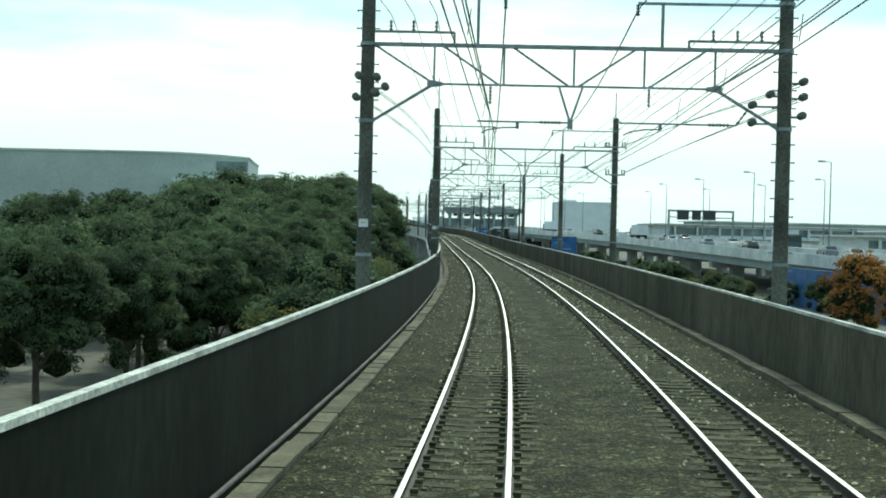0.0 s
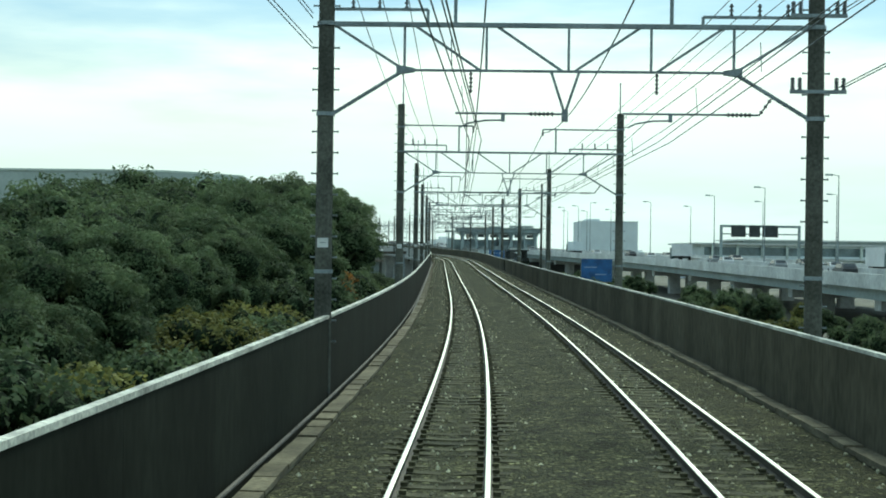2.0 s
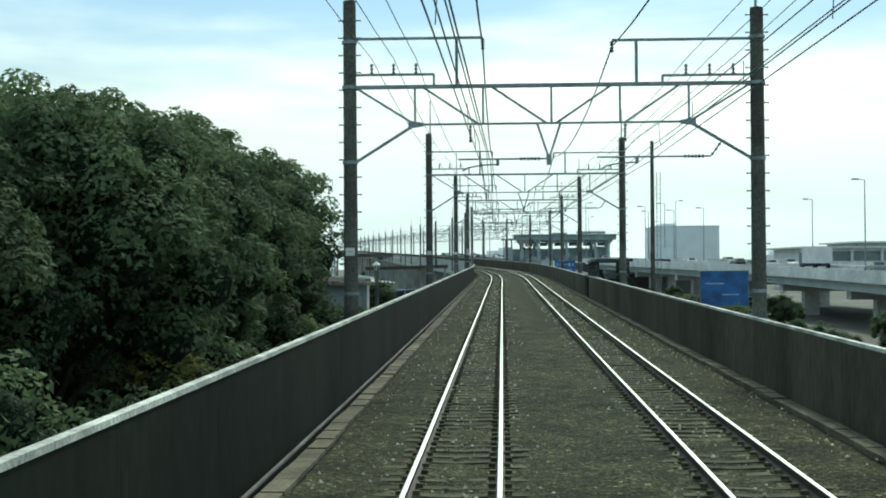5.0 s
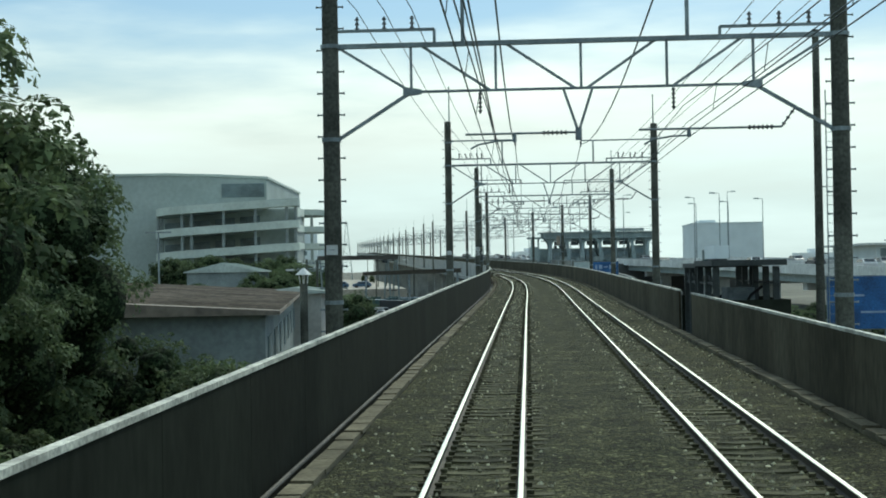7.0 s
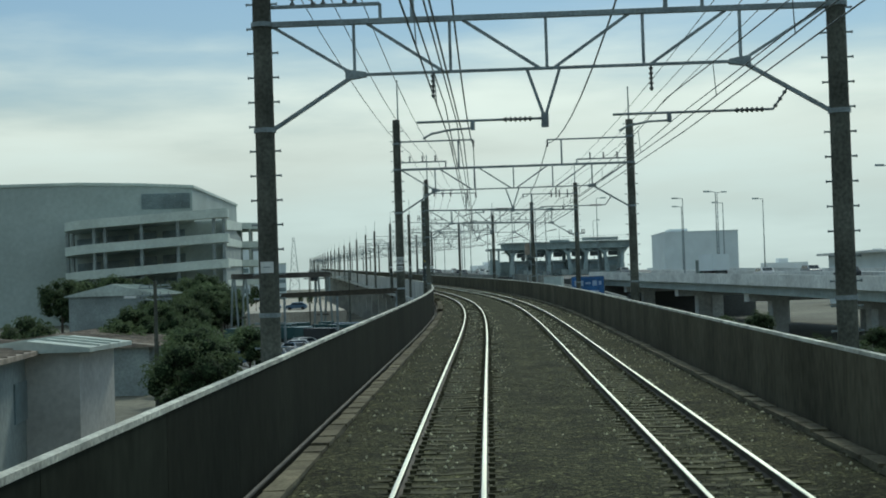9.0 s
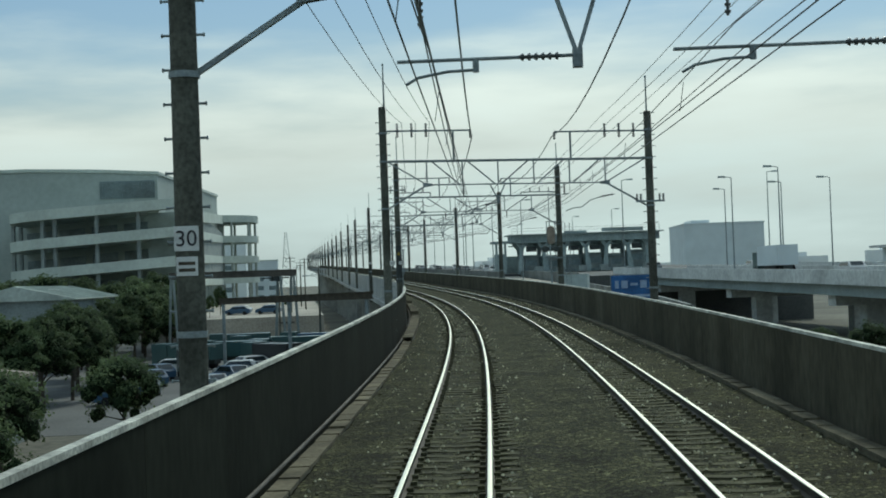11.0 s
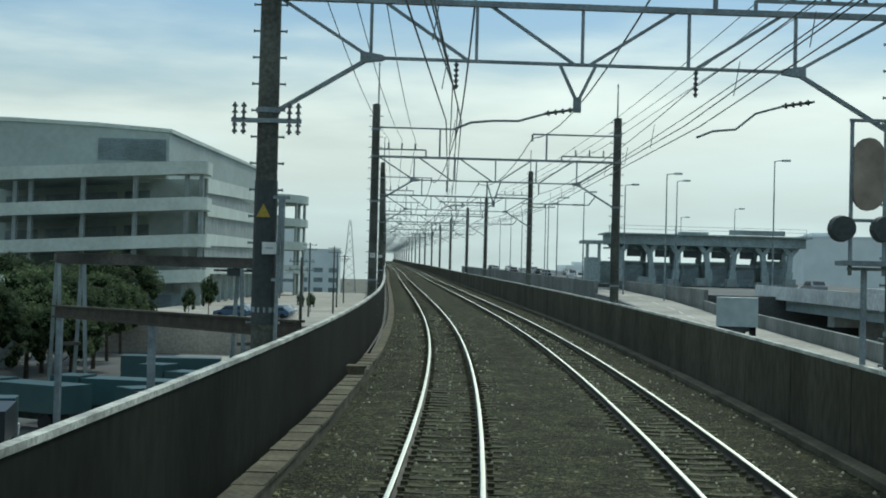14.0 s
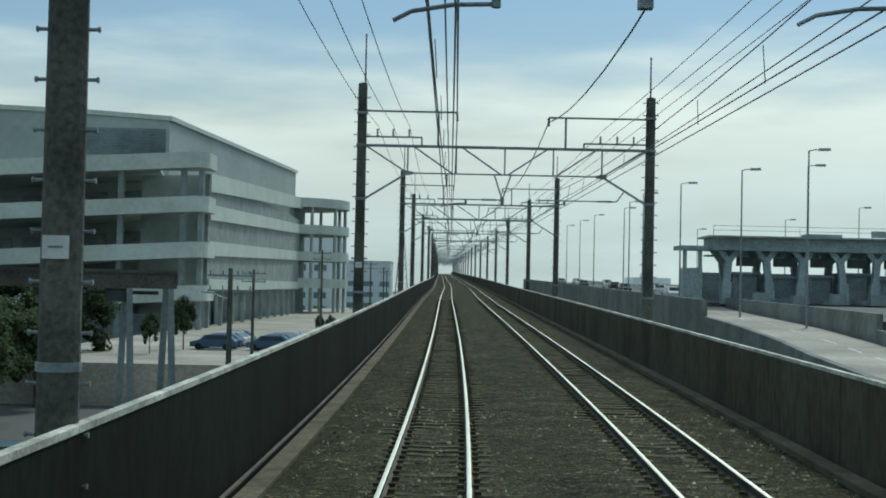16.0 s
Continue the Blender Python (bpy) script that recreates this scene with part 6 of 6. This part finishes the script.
def strain_set(s, d, z0, cells):
    g = thing("strain_insulators", "cluster of dark disc insulators on a mast", "insulator", "strain insulators", m=at(s, d, z0))
    for x, z, n in cells:
        bm = bmesh.new()
        for k in range(n):
            y = -0.3 - 0.13 * k
            bar(bm, (x, y, z), (x, y - 0.04, z), 0.092, 0.065, 12)
        bar(bm, (x, 0, z), (x, -0.3 - 0.13 * n, z), 0.02, sides=6)
        part("insulator", bm, "insul", g)
    bm = bmesh.new()
    for x, z, n in cells:
        beam(bm, (0, 0, z), (x, 0, z), 0.05, 0.05)
    part("bracket", bm, "galv", g)
    return g


strain_set(GANTRY_S[1], POST_L, 0.17, [(-0.2, 6.15, 3), (0.22, 6.12, 3), (0.42, 5.9, 3), (-0.25, 5.65, 3), (0.2, 5.75, 4)])
strain_set(GANTRY_S[1], POST_R, 0.17, [(0.3, 6.2, 3), (0.3, 5.85, 3), (0.28, 5.42, 3), (-0.45, 5.9, 3), (-0.85, 5.65, 3), (-0.85, 5.25, 3)])


def switch_arm(s, d, z, side):
    g = thing("insulator_rack", "steel crossarm with upright insulators on a mast", "insulator rack", "insulator racks on the masts", m=at(s, d, z))
    bm = bmesh.new()
    beam(bm, (-0.55, -0.17, 0), (0.55, -0.17, 0), 0.07, 0.07)
    part("arm", bm, "galv", g)
    for x in (-0.5, -0.36, 0.36, 0.5):
        bm = bmesh.new()
        insulator(bm, (x, -0.17, -0.22 if side < 0 else 0.03), (x, -0.17, 0.28), 0.05, 5)
        part("insulator", bm, "insul", g)
    return g


switch_arm(GANTRY_S[2], POST_R + 0.12, 6.0, 1)
switch_arm(GANTRY_S[2], POST_R + 0.12, 7.5, 1)
switch_arm(GANTRY_S[8], POST_R + 0.38, 4.9, 1)
switch_arm(GANTRY_S[9], POST_L - 0.06, 4.9, -1)
switch_arm(GANTRY_S[9], POST_L - 0.06, 7.35, -1)


def rail_signal():
    g = thing("railway_signal", "railway signal seen from behind with round lamp hoods and ladder", "signal", m=at(GANTRY_S[9], POST_R + 0.14, -0.2))
    bm = bmesh.new()
    edge = [(-0.80 + 0.23 + 0.23 * math.cos(q), 3.9 + 0.23 + 0.23 * math.sin(q)) for q in (math.pi + math.pi * i / 8 for i in range(9))]
    edge += [(-0.57 + 0.23 * math.cos(q), 4.80 + 0.23 * math.sin(q)) for q in (math.pi * i / 8 for i in range(9))]
    lo, hi = [bm.verts.new((x, -0.38, z)) for x, z in edge], [bm.verts.new((x, -0.28, z)) for x, z in edge]
    for i in range(len(edge)):
        bm.faces.new((lo[i], lo[(i + 1) % len(edge)], hi[(i + 1) % len(edge)], hi[i]))
    bm.faces.new(lo[::-1])
    bm.faces.new(hi)
    part("back_board", bm, "roof", g, "brown rounded signal back board")
    bm = bmesh.new()
    for x in (-0.82, -0.30):
        beam(bm, (x, -0.3, 2.9), (x, -0.3, 5.3), 0.05, 0.05)
    for z in (5.3, 3.75, 3.0):
        beam(bm, (-0.86, -0.3, z), (0.05, -0.3, z), 0.05, 0.05)
    part("frame", bm, "galv", g)
    for x in (-0.95, -0.30):
        bm = bmesh.new()
        bar(bm, (x, -0.22, 3.62), (x, -0.42, 3.62), 0.21, 0.19, 18)
        part("lamp_hood", bm, "dark", g)
    part("platform", boxes((-1.0, 0.2, -0.7, -0.1, 3.05, 3.12)), "galv", g)
    bm = bmesh.new()
    for x in (0.34, 0.62):
        bar(bm, (x, -0.1, 1.5), (x, -0.1, 5.2), 0.02)
    for k in range(12):
        bar(bm, (0.34, -0.1, 1.7 + 0.3 * k), (0.62, -0.1, 1.7 + 0.3 * k), 0.013, sides=4)
    for z in (2.2, 4.4):
        bar(bm, (0.1, -0.05, z), (0.62, -0.1, z), 0.018)
    part("ladder", bm, "galv", g)
    bm = bmesh.new()
    bar(bm, (-0.6, -0.3, 1.0), (-0.6, -0.3, 3.0), 0.05, sides=8)
    part("signal_post", bm, "galv", g)
    return g


rail_signal()
g = thing("mast_brace", "steel brace and dark sheath with a warning plate on a mast", "mast fitting", m=at(GANTRY_S[9], POST_L - 0.06, -0.2))
bm = bmesh.new()
for a, b in (((0.25, -0.1, 3.9), (0.21, -0.1, 1.0)), ((0.3, -0.1, 3.9), (0.3, -0.1, 2.4)), ((0.1, -0.1, 3.9), (0.4, -0.1, 3.9)), ((0.1, -0.1, 2.6), (0.5, -0.1, 2.6))):
    beam(bm, a, b, 0.05, 0.05)
part("frame", bm, "galv", g)
bm = bmesh.new()
bar(bm, (0.003, 0.0, 1.9), (0.003, 0.0, 4.16), 0.190, 0.182, 16)
part("sheath", bm, "dark", g, "dark sheath round the mast")
bm = bmesh.new()
tri_ = [bm.verts.new(p) for p in ((-0.11, -0.22, 3.58), (0.11, -0.22, 3.58), (0.0, -0.22, 3.79))]
tri2 = [bm.verts.new(v.co + Vector((0, 0.015, 0))) for v in tri_]
for i in range(3):
    bm.faces.new((tri_[i], tri_[(i + 1) % 3], tri2[(i + 1) % 3], tri2[i]))
bm.faces.new(tri_)
bm.faces.new(tri2[::-1])
part("warning_plate", bm, "yellow", g, "yellow triangular warning plate")

# ---- far skyline ----
rng = random.Random(77)
for k in range(60):
    s = rng.uniform(900, 1350)
    d = -330 + 16 * k + rng.uniform(-6, 6)
    if -70 < d < 30:
        continue
    w, h = rng.uniform(12, 40), rng.uniform(5, 15) * (1.6 if k % 7 == 0 else 1)
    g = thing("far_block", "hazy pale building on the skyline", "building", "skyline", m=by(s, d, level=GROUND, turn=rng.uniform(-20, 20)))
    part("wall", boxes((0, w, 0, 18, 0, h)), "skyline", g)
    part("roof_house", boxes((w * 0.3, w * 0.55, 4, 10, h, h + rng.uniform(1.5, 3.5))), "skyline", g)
g = thing("lattice_tower", "tall thin lattice tower on the skyline", "tower", m=by(870, -16, level=GROUND))
bm = bmesh.new()
for q in range(4):
    x, y = (1 if q in (0, 1) else -1), (1 if q in (1, 2) else -1)
    bar(bm, (x * 3, y * 3, 0), (x * 0.4, y * 0.4, 32), 0.18, 0.1)
for k in range(9):
    z0, r0, r1 = k * 3.5, 3 - 2.6 * k * 3.5 / 32, 3 - 2.6 * (k + 1) * 3.5 / 32
    for q in range(4):
        x, y = (1 if q in (0, 1) else -1), (1 if q in (1, 2) else -1)
        x2, y2 = (1 if (q + 1) % 4 in (0, 1) else -1), (1 if (q + 1) % 4 in (1, 2) else -1)
        bar(bm, (x * r0, y * r0, z0), (x2 * r1, y2 * r1, z0 + 3.5), 0.08, sides=4)
part("lattice", bm, "galv", g)
